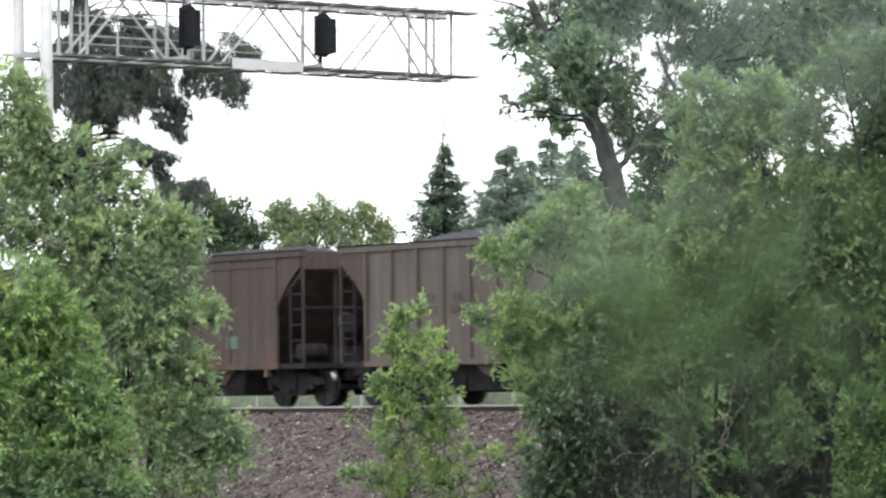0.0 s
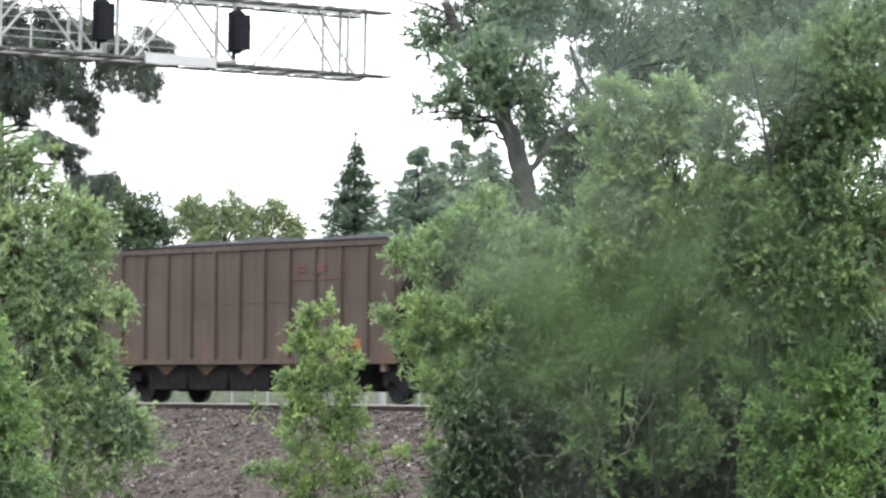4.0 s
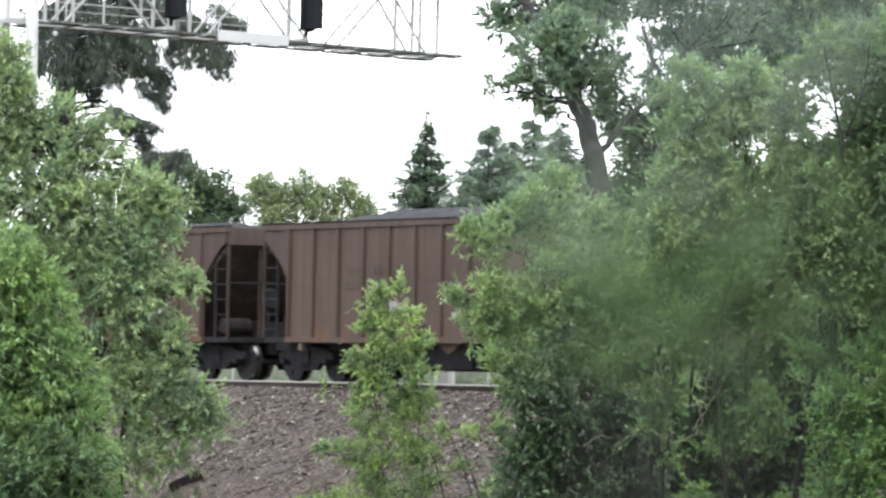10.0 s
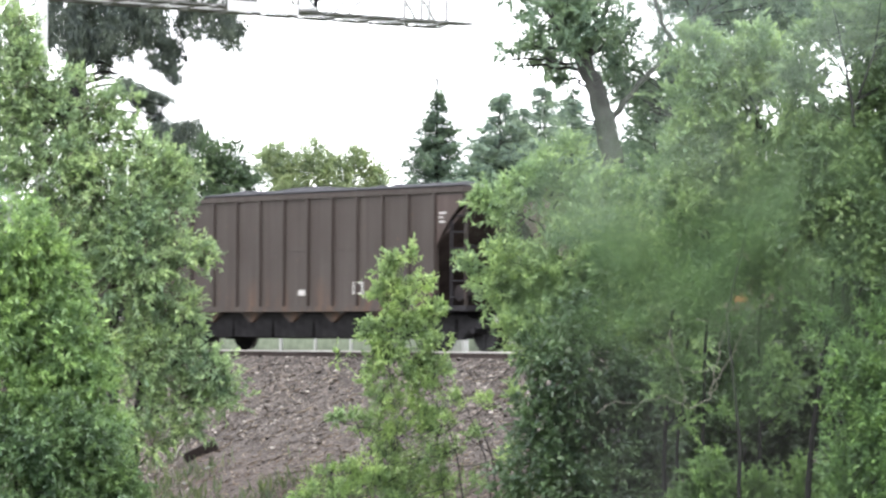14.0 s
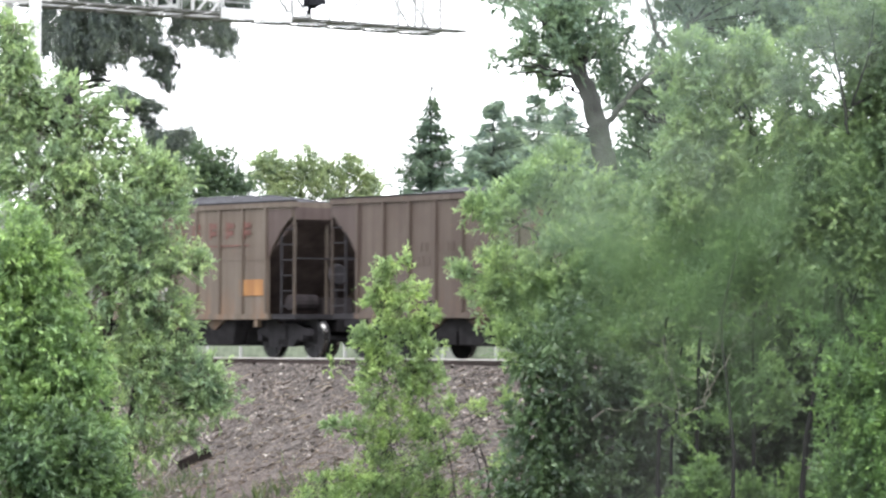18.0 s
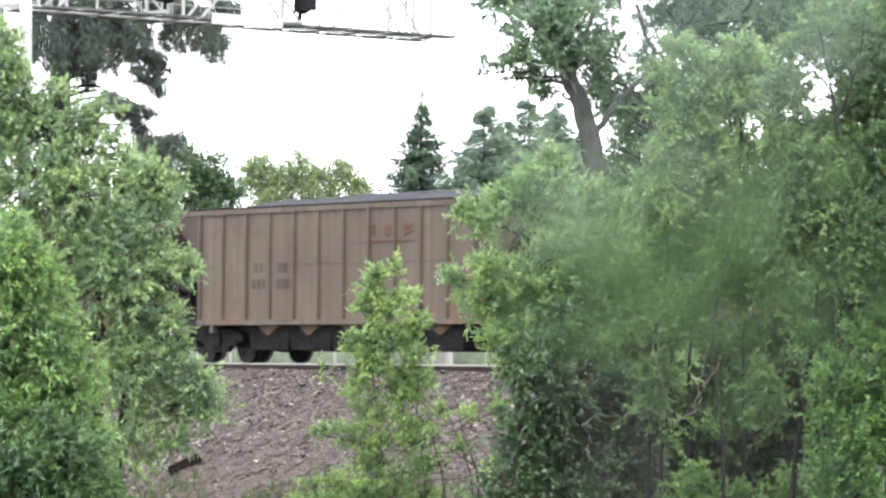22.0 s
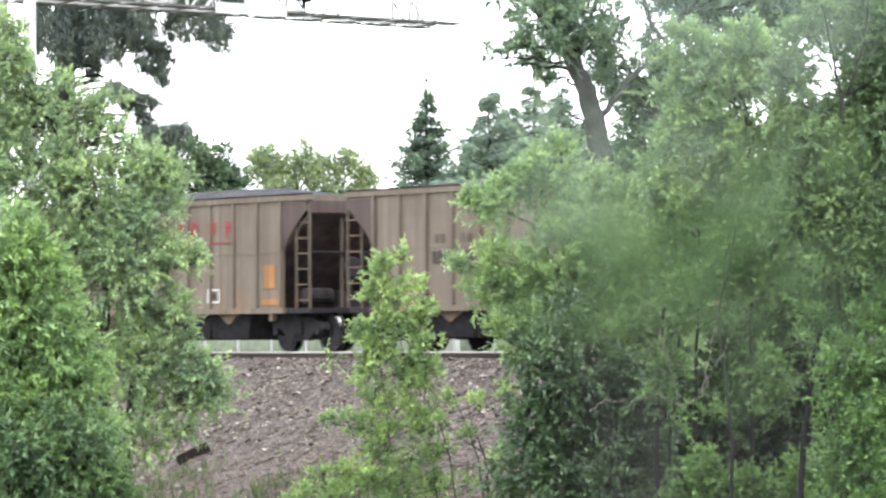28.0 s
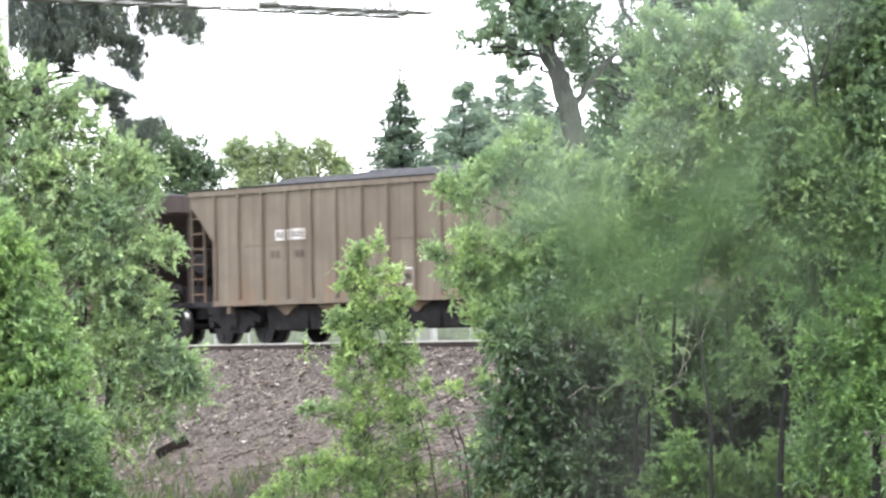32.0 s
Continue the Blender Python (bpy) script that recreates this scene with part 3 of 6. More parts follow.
POPLAR_TOP = [
    (5.29, 53.6, 3.38, 0.2), (5.06, 53.6, 3.06, 0.16),
    (5.61, 53.6, 3.45, 0.3), (4.53, 53.6, 3.52, 0.23), (4.4, 53.6, 3.23, 0.27), (5.14, 53.6, 3.01, 0.23),
    (4.81, 53.6, 3.0, 0.21), (5.38, 53.6, 3.67, 0.21), (5.72, 53.6, 2.99, 0.35), (5.5, 53.6, 4.1, 0.3),
    (5.72, 53.6, 4.41, 0.43), (5.05, 53.6, 4.42, 0.32), (4.69, 53.6, 4.1, 0.24), (5.21, 53.6, 3.94, 0.2),
    (4.84, 53.6, 2.77, 0.4), (5.35, 53.6, 2.72, 0.43), (5.65, 53.6, 2.36, 0.5), (4.91, 53.6, 2.21, 0.51),
    (5.28, 53.6, 1.85, 0.46), (4.55, 53.6, 1.85, 0.44), (5.64, 53.6, 1.64, 0.55), (6.03, 53.6, 3.83, 0.59),
    (6.09, 53.6, 2.74, 0.79), (6.08, 53.6, 1.8, 0.79), (4.42, 53.6, 3.73, 0.23), (6.29, 53.6, 4.41, 0.84),
    (5.06, 53.6, 1.43, 0.44),
]
POPLAR_LOW = [
    (5.57, 53.6, 0.49, 0.33), (5.21, 53.6, -0.11, 0.34), (5.66, 53.6, -0.1, 0.44), (5.43, 53.6, -0.68, 0.41),
    (5.88, 53.6, -1.14, 0.52), (5.07, 53.6, -1.19, 0.34), (6.02, 53.6, 0.49, 0.47), (5.29, 53.6, -1.63, 0.49),
    (4.73, 53.6, 0.49, 0.2), (6.3, 53.6, -0.38, 0.67), (4.99, 53.6, -0.53, 0.29),
]
MAPLE_LEFT = [
    (1.55, 75.1, 5.76, 0.51), (1.71, 75.1, 5.29, 0.33), (0.9, 75.1, 5.29, 0.24), (1.15, 75.1, 5.19, 0.16),
    (1.31, 75.1, 5.5, 0.28), (1.92, 75.1, 4.95, 0.2), (2.87, 75.1, 5.67, 0.46), (2.93, 75.1, 5.21, 0.38),
    (2.23, 75.1, 4.34, 0.11), (2.03, 75.1, 7.14, 1.14), (3.05, 75.1, 7.32, 1.21), (1.18, 75.1, 6.88, 0.59),
    (3.17, 75.1, 5.04, 0.3), (3.14, 75.1, 4.63, 0.28), (3.44, 75.1, 4.65, 0.3), (3.53, 75.1, 4.22, 0.31),
    (3.22, 75.1, 3.92, 0.28), (3.83, 75.1, 4.02, 0.3), (3.45, 75.1, 3.65, 0.22), (3.83, 75.1, 4.96, 0.28),
    (1.91, 73.2, 6.04, 0.58), (2.46, 73.2, 6.0, 0.58), (2.1, 73.2, 5.52, 0.38), (2.34, 73.2, 5.43, 0.28),
    (2.39, 73.2, 5.72, 0.38),
]
MAPLE_LOW = [
    (3.23, 75.4, 4.85, 0.41), (3.64, 75.4, 4.55, 0.41), (4.01, 75.4, 4.24, 0.43), (3.46, 75.4, 4.04, 0.39),
    (3.87, 75.4, 3.73, 0.41), (3.26, 75.4, 3.52, 0.35), (4.17, 75.4, 4.77, 0.39), (4.38, 75.4, 3.94, 0.37),
    (4.05, 75.4, 5.18, 0.33), (3.74, 75.4, 5.33, 0.22), (2.95, 75.4, 4.77, 0.18), (3.55, 75.4, 3.34, 0.35),
]
MAPLE_RIGHT = [
    (3.93, 75.1, 5.65, 0.32), (4.25, 75.1, 6.2, 0.49), (4.13, 75.1, 5.22, 0.23), (4.66, 75.1, 6.06, 0.54),
    (5.25, 75.1, 6.24, 0.84), (6.42, 75.1, 6.19, 0.98), (4.57, 75.1, 7.3, 1.05), (6.2, 75.1, 7.44, 1.36),
    (7.74, 75.1, 6.45, 1.17), (7.83, 75.1, 7.68, 1.36), (9.16, 75.1, 6.27, 1.36), (3.92, 75.1, 6.89, 0.47),
]
HEDGE_DARK = [
    (-10.43, 149.5, 6.88, 1.01), (-9.22, 149.6, 6.80, 0.91), (-8.11, 149.6, 6.51, 0.91), (-7.40, 149.7, 6.11, 0.61),
    (-9.81, 149.6, 5.48, 1.22), (-7.99, 149.7, 5.30, 1.01),
]
HEDGE_LIGHT = [
    (-6.92, 154.7, 6.70, 0.54), (-6.61, 154.7, 7.10, 0.42), (-6.18, 154.8, 6.44, 0.59), (-5.35, 154.8, 6.86, 0.50),
    (-5.15, 154.8, 7.31, 0.46), (-4.76, 154.8, 6.56, 0.63), (-4.10, 154.8, 6.73, 0.42), (-3.58, 154.8, 6.95, 0.40),
    (-3.05, 154.8, 6.58, 0.38), (-2.83, 154.9, 6.06, 0.52), (-5.97, 154.8, 5.60, 0.94), (-3.88, 154.9, 5.63, 0.94),
]
SCRUB = [
    (3.67, 57.8, -1.78, 0.37), (3.36, 57.8, -2.08, 0.34), (4.14, 57.8, -2.01, 0.43), (4.76, 57.8, -2.01, 0.43),
    (5.23, 57.8, -1.85, 0.37), (5.7, 57.8, -1.92, 0.47), (6.17, 57.8, -2.0, 0.43), (3.59, 57.8, -1.54, 0.17),
    (4.94, 57.8, -1.62, 0.2),
]
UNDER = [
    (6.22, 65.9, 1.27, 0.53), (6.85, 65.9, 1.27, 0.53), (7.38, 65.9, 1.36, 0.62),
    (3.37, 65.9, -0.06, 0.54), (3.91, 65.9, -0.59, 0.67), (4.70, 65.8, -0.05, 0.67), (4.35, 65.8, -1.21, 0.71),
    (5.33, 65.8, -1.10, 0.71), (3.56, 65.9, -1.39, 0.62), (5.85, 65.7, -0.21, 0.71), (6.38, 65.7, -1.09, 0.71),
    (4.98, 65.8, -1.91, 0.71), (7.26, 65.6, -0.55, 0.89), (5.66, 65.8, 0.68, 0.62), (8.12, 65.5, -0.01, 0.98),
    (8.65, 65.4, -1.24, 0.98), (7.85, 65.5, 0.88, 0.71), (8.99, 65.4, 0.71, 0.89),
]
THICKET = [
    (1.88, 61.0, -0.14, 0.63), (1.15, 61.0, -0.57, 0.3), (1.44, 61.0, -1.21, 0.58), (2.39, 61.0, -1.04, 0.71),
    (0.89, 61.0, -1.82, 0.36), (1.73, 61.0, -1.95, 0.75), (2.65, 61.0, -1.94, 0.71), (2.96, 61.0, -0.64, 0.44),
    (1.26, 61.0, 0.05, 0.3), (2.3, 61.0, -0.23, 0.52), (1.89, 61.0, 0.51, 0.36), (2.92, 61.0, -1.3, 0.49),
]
SPRAY = [
    (0.05, 1.4, 0.23, 0.02), (0.07, 1.4, 0.22, 0.02), (0.10, 1.4, 0.22, 0.02), (0.09, 1.4, 0.20, 0.02),
    (0.06, 1.4, 0.21, 0.02), (0.07, 1.4, 0.24, 0.01), (0.10, 1.4, 0.24, 0.01), (0.07, 1.4, 0.19, 0.01),
]
SPRAY_VEIL = [
    (0.04, 0.9, 0.26, 0.01), (0.05, 0.9, 0.24, 0.01), (0.08, 0.9, 0.26, 0.01),
    (0.03, 0.9, 0.24, 0.01), (0.04, 0.9, 0.23, 0.01), (0.08, 0.9, 0.27, 0.01),
    (0.07, 0.9, 0.27, 0.01), (0.09, 0.9, 0.29, 0.02), (0.07, 0.9, 0.29, 0.02), (0.05, 0.9, 0.27, 0.01),
]
WEEDS = [
    (-1.78, 77.5, -2.19, 0.25), (-2.24, 77.5, -2.34, 0.23), (-1.57, 77.5, -2.59, 0.38), (-2.61, 77.5, -2.59, 0.21),
    (-1.98, 77.5, -2.82, 0.38), (-2.82, 77.5, -2.84, 0.25), (-1.15, 77.5, -2.88, 0.31), (-1.36, 77.5, -2.25, 0.19),
]
BUSH_LOW = [
    (-6.21, 68.7, -1.57, 0.79), (-7.22, 68.6, -1.58, 0.93), (-5.93, 68.7, -2.13, 0.75), (-7.03, 68.6, -2.41, 1.12),
    (-5.42, 68.7, -2.31, 0.47),
]


def on_ground(u, w):
    p = site(u, w, 0)
    return (u, w, ground_height(p.x, p.y))


def foot_of(u, w, *more):
    """A stem from a little below the ground up through the given points."""
    a = on_ground(u, w)
    return [(a[0], a[1], a[2] - 0.15), *more]


def build_plants():
    tree("ash_tree", "grey-green ash tree with pinnate leaves and bare inner twigs", "tree", ASH_HIGH + ASH_LOW,
         [(foot_of(-6.6, 80.4, (-6.5, 80.2, -1.0), (-6.4, 80.0, 1.2), (-7.0, 79.8, 3.4), (-8.0, 79.6, 5.6)), 0.14, 0.03), (foot_of(-6.2, 80.3, (-5.9, 80, -0.6), (-5.6, 79.9, 1.4), (-5.9, 79.8, 3.6)), 0.10, 0.02)],
         L_ASH, 11, 1000, 0.36, gap=0.42, grain=3.4, leaf=(0.105, 0.031), shoot=0.36, per=15, twig=M_GREYTWIG, thickest=0.022)
    tree("leafy_bush", "bright green bush with dense narrow leaves", "bush", BUSH,
         [(foot_of(-7.0, 70.0, (-7.0, 69.9, -1.5), (-7.1, 69.8, 0.6)), 0.08, 0.03), (foot_of(-6.4, 69.9, (-6.3, 69.8, -1.8), (-6.6, 69.7, 0.2)), 0.06, 0.02)],
         L_BUSH, 12, 760, 0.05, leaf=(0.125, 0.040), droop=0.3, rise=0.35)
    # lower lobes of the leafy bush, kept apart to carry the shade colour
    tree("low_bush", "foot of the green bush, shade put into its dark leaves", "bush", BUSH_LOW,
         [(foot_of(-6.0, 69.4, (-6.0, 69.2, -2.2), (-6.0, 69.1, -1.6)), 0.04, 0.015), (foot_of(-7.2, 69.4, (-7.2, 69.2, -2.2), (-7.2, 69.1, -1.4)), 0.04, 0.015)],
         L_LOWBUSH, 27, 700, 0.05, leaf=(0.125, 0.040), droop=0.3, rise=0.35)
    tree("sapling", "slender yellow-green sapling on the gravel bank", "tree", SAPLING,
         [(foot_of(0.85, 78.0, (0.65, 78.0, -1.94), (0.33, 78.0, -1.12), (0.18, 78.0, -0.76)), 0.016, 0.005),
          (foot_of(0.87, 78.0, (0.80, 78.0, -1.99), (0.54, 78.0, -1.33), (0.44, 78.0, -0.89)), 0.018, 0.005),
          (foot_of(0.97, 78.0, (0.76, 78.0, -1.86), (0.31, 78.0, -1.57), (-0.00, 78.0, -1.26)), 0.014, 0.005),
          (foot_of(0.34, 78.0, (0.13, 78.0, -1.97), (-0.06, 78.0, -1.31), (-0.37, 78.0, -0.79), (-0.66, 78.0, -0.35), (-0.86, 78.0, 0.58), (-0.76, 78.0, 1.53)), 0.014, 0.005),
          (foot_of(0.00, 78.0, (-0.28, 78.0, -1.52), (-0.34, 78.0, -0.91), (-0.31, 78.0, 0.16), (-0.38, 78.0, 0.90)), 0.012, 0.005),
          (foot_of(-0.73, 78.0, (-0.95, 78.0, -1.95), (-1.08, 78.0, -0.90), (-1.22, 78.0, 0.16), (-1.18, 78.0, 1.42)), 0.012, 0.005)],
         L_SAP, 13, 1600, 0.24, gap=0.33, grain=3.2, shoot=0.24, per=10, leaf=(0.085, 0.036), thickest=0.010)
    tree("low_shrub", "sparse pale green shrub round the foot of the sapling", "bush", WEEDS + SAPLING_LOW,
         [(foot_of(-2.0, 77.7, (-2.0, 77.6, -2.4)), 0.012, 0.004), (foot_of(-1.4, 77.7, (-1.4, 77.6, -2.2)), 0.012, 0.004)],
         L_WEED, 33, 1400, 0.14, gap=0.26, grain=3.0, shoot=0.26, per=9, leaf=(0.085, 0.024), rise=0.9, thickest=0.008)
    tree("willow", "soft green willow with narrow leaves", "tree", WILLOW_TOP,
         [(foot_of(2.2, 62.4, (2.1, 62.2, -1.0), (1.8, 62.1, 0.4), (1.5, 62, 1.8)), 0.08, 0.02), (foot_of(2.6, 62.5, (2.7, 62.3, -0.8), (2.5, 62.1, 1.0)), 0.06, 0.02)],
         L_WILLOW, 14, 1300, 0.05, leaf=(0.105, 0.026), rise=0.9, gap=0.16, grain=2.6, core=0.8)
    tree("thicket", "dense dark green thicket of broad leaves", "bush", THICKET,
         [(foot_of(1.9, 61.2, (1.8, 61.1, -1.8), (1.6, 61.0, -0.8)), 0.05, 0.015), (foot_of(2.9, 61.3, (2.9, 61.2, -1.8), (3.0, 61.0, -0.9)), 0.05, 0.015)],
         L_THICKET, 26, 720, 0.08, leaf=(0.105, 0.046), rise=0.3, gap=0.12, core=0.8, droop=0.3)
    tree("alder", "young alder with light green upright shoots", "tree", ALDER_TOP,
         [(foot_of(3.5, 58.3, (3.5, 58.1, -1.0), (3.54, 58.0, 0.4), (3.6, 58.0, 2.8)), 0.036, 0.016), (foot_of(3.92, 57.4, (3.95, 57.2, -1.2), (3.78, 57.4, 0.6), (4.3, 57.7, 3.0)), 0.034, 0.014), (foot_of(3.2, 58.6, (3.15, 58.4, -1.2), (3.3, 58.2, 0.3)), 0.035, 0.012)],
         L_ALDER, 15, 1250, 0.05, leaf=(0.09, 0.035), rise=1.0, gap=0.05, core=1.2)
    tree("elder_bush", "leafy elder bush between the alder and the willow", "bush", ELDER + ALDER_LOW,
         [(foot_of(3.0, 58.9, (3.0, 58.7, -1.0), (3.1, 58.6, 0.6), (3.3, 58.5, 1.4)), 0.04, 0.012), (foot_of(4.3, 58.6, (4.3, 58.4, -1.0), (4.3, 58.3, 1.2)), 0.04, 0.012)],
         L_ELDER, 29, 1100, 0.06, leaf=(0.09, 0.036), rise=0.8, gap=0.36, grain=2.4, core=0.7)
    tree("poplar", "dense green poplar with dark trunks below", "tree", POPLAR_TOP,
         [(foot_of(4.6, 55.2, (4.75, 55.0, -1.0), (4.93, 54.8, 0.3), (5.0, 54.5, 1.3), (5.4, 54, 3.4)), 0.048, 0.018), (foot_of(5.0, 54.5, (5.1, 54.4, -0.6), (5.25, 54.2, 0.8), (5.9, 54, 2.4)), 0.04, 0.016), (foot_of(5.9, 54.5, (5.9, 54.4, -0.6), (6.1, 54, 2.2)), 0.08, 0.03), ([(5.08, 53.8, 0.59), (5.05, 53.8, 1.18), (5.11, 53.7, 1.76), (5.23, 53.7, 2.19)], 0.050, 0.030), ([(5.02, 53.5, 1.79), (4.69, 53.6, 1.86), (4.43, 53.6, 1.98), (4.22, 53.6, 2.21)], 0.030, 0.008), ([(5.13, 53.2, 2.97), (5.02, 53.2, 3.68), (4.84, 53.1, 4.47)], 0.025, 0.008), ([(5.16, 53.2, 3.32), (5.37, 53.1, 3.97), (5.43, 53.0, 4.54)], 0.018, 0.006), ([(4.97, 53.2, 3.68), (4.69, 53.1, 4.18)], 0.012, 0.004)],
         L_POPLAR, 16, 1350, 0.07, leaf=(0.085, 0.036), rise=0.6, gap=0.08, core=1.2)
    tree("hazel_bush", "mid-green leafy shrub beneath the poplar", "bush", POPLAR_LOW,
         [(foot_of(5.4, 54.2, (5.4, 54.0, -1.6), (5.5, 54.0, -0.4)), 0.04, 0.015), (foot_of(6.3, 54.2, (6.3, 54.0, -1.6), (6.4, 54.0, -0.2)), 0.04, 0.015)],
         L_HAZEL, 28, 1150, 0.06, leaf=(0.095, 0.030), rise=0.9, gap=0.16, core=0.5)
    tree("maple", "tall maple with a forked dark trunk and airy crown", "tree", MAPLE_LEFT + MAPLE_LOW + [(u, w, z, r * 1.1) for u, w, z, r in MAPLE_RIGHT],
         [(foot_of(3.13, 73.9, (3.00, 73.9, 2.18), (2.90, 73.9, 2.88), (2.82, 73.9, 3.38), (2.73, 73.9, 3.98), (2.58, 73.9, 4.53), (2.37, 73.9, 5.08), (2.12, 73.9, 5.52), (1.81, 73.9, 5.97), (1.56, 73.9, 6.57), (1.31, 73.9, 7.17)), 0.27, 0.08), ([(2.75, 73.9, 4.03), (3.07, 73.9, 4.50), (3.42, 73.9, 4.92), (3.77, 73.9, 5.23), (3.85, 73.9, 5.58), (3.68, 73.9, 5.93), (3.51, 73.9, 6.43)], 0.065, 0.03),
          (foot_of(3.77, 74.6, (3.81, 74.6, 2.91), (3.89, 74.6, 3.51), (3.97, 74.6, 4.42), (4.07, 74.6, 5.23), (4.31, 74.6, 6.04)), 0.13, 0.05),
          ([(2.37, 73.9, 5.08), (2.45, 73.9, 5.48), (2.66, 73.9, 5.88), (2.76, 73.9, 6.58)], 0.07, 0.03),
          ([(1.5, 73.7, 6.9), (0.96, 73.7, 7.12), (0.31, 73.7, 7.27), (-0.28, 73.6, 7.37), (-0.68, 73.6, 7.52)], 0.025, 0.006), ([(1.5, 73.7, 6.75), (1.21, 73.7, 6.87), (0.71, 73.7, 6.97), (0.16, 73.7, 7.07)], 0.02, 0.006), ([(0.31, 73.7, 7.27), (0.41, 73.7, 6.97)], 0.012, 0.005)],
         L_MAPLE, 17, 1000, 0.18, core=0.75, gap=0.38, grain=3.4, shoot=0.3, per=12, leaf=(0.115, 0.032), droop=0.3, crown_label="airy grey-green crown", thickest=0.032, bark=M_MAPLEBARK)
    tree("scrub_bush", "low bright scrub under the trees", "bush", SCRUB, [(foot_of(4.0, 58.6, (4.0, 58.2, -2.2)), 0.03, 0.01)], L_SCRUB, 19, 1100, 0.05, leaf=(0.10, 0.034), rise=1.0)
    tree("understorey", "undergrowth below the trees, leaves coloured dark as shade", "bush", UNDER, [(foot_of(3.9, 66.3, (3.9, 66, -1.6), (4.0, 66, 0.4)), 0.05, 0.02), (foot_of(6.0, 66.3, (6.0, 66, -1.6), (6.2, 66, 0.4)), 0.05, 0.02)], L_SHADE, 25, 620, 0.1, leaf=(0.12, 0.05), core=1.2)
    tree("evergreen_tree", "dark rounded evergreen behind the train", "tree", HEDGE_DARK, [(foot_of(-8.8, 150.5, (-8.8, 150, 4.5)), 0.28, 0.12)], L_HDARK, 21, 620, 0.05, leaf=(0.12, 0.05), shoot=0.42, per=14)
    tree("hedge_tree", "yellow-green broad-leaved hedge behind the train", "tree", HEDGE_LIGHT, [(foot_of(-5.4, 155.5, (-5.4, 155, 5)), 0.2, 0.08), (foot_of(-3.6, 155.5, (-3.6, 155, 5)), 0.2, 0.08)], L_HLIGHT, 22, 850, 0.15, leaf=(0.115, 0.045), shoot=0.5, per=13, gap=0.12)

    # bare dead branches caught in the alder
    dead = tagged(new("dead_branch"), "bare pale dead branch caught in the undergrowth", "branch")
    rng = random.Random(8)
    for pts, r in (
            ([(3.21, 56.6, -0.68), (3.52, 56.6, -0.53), (3.67, 56.6, -0.16), (3.84, 56.6, 0.14), (3.94, 56.6, 0.38), (4.19, 56.6, 0.44)], 0.010),
            ([(1.97, 56.6, -0.76), (2.22, 56.6, -0.58), (2.52, 56.6, -0.63)], 0.009),
            ([(3.52, 56.6, -0.53), (3.56, 56.6, -0.12), (3.68, 56.6, 0.27), (3.72, 56.6, 0.61)], 0.01),
            ([(2.95, 56.6, 0.38), (3.01, 56.6, 0.03), (3.13, 56.6, -0.42), (3.21, 56.6, -0.68)], 0.009),
            ([(3.30, 56.6, 0.53), (3.59, 56.6, 0.50), (3.69, 56.6, 0.32)], 0.008),
            ([(2.61, 56.6, 0.01), (2.85, 56.6, 0.16), (3.01, 56.6, 0.19)], 0.007),
            ([(3.21, 56.6, -0.68), (2.90, 56.6, -0.50), (2.60, 56.6, -0.58), (2.41, 56.6, -0.75)], 0.008),
            ([(3.94, 56.6, 0.38), (4.05, 56.6, 0.61), (4.27, 56.6, 0.80)], 0.007),
            ([(3.56, 56.6, -0.12), (3.32, 56.6, -0.19), (3.17, 56.6, -0.12)], 0.007)):
        bm = bmesh.new()
        limb(bm, [site(*p) for p in pts], r * 0.7, 0.003, rng, 0.06)
        part("branch", bm, M_TWIG, dead, "", True)


build_plants()


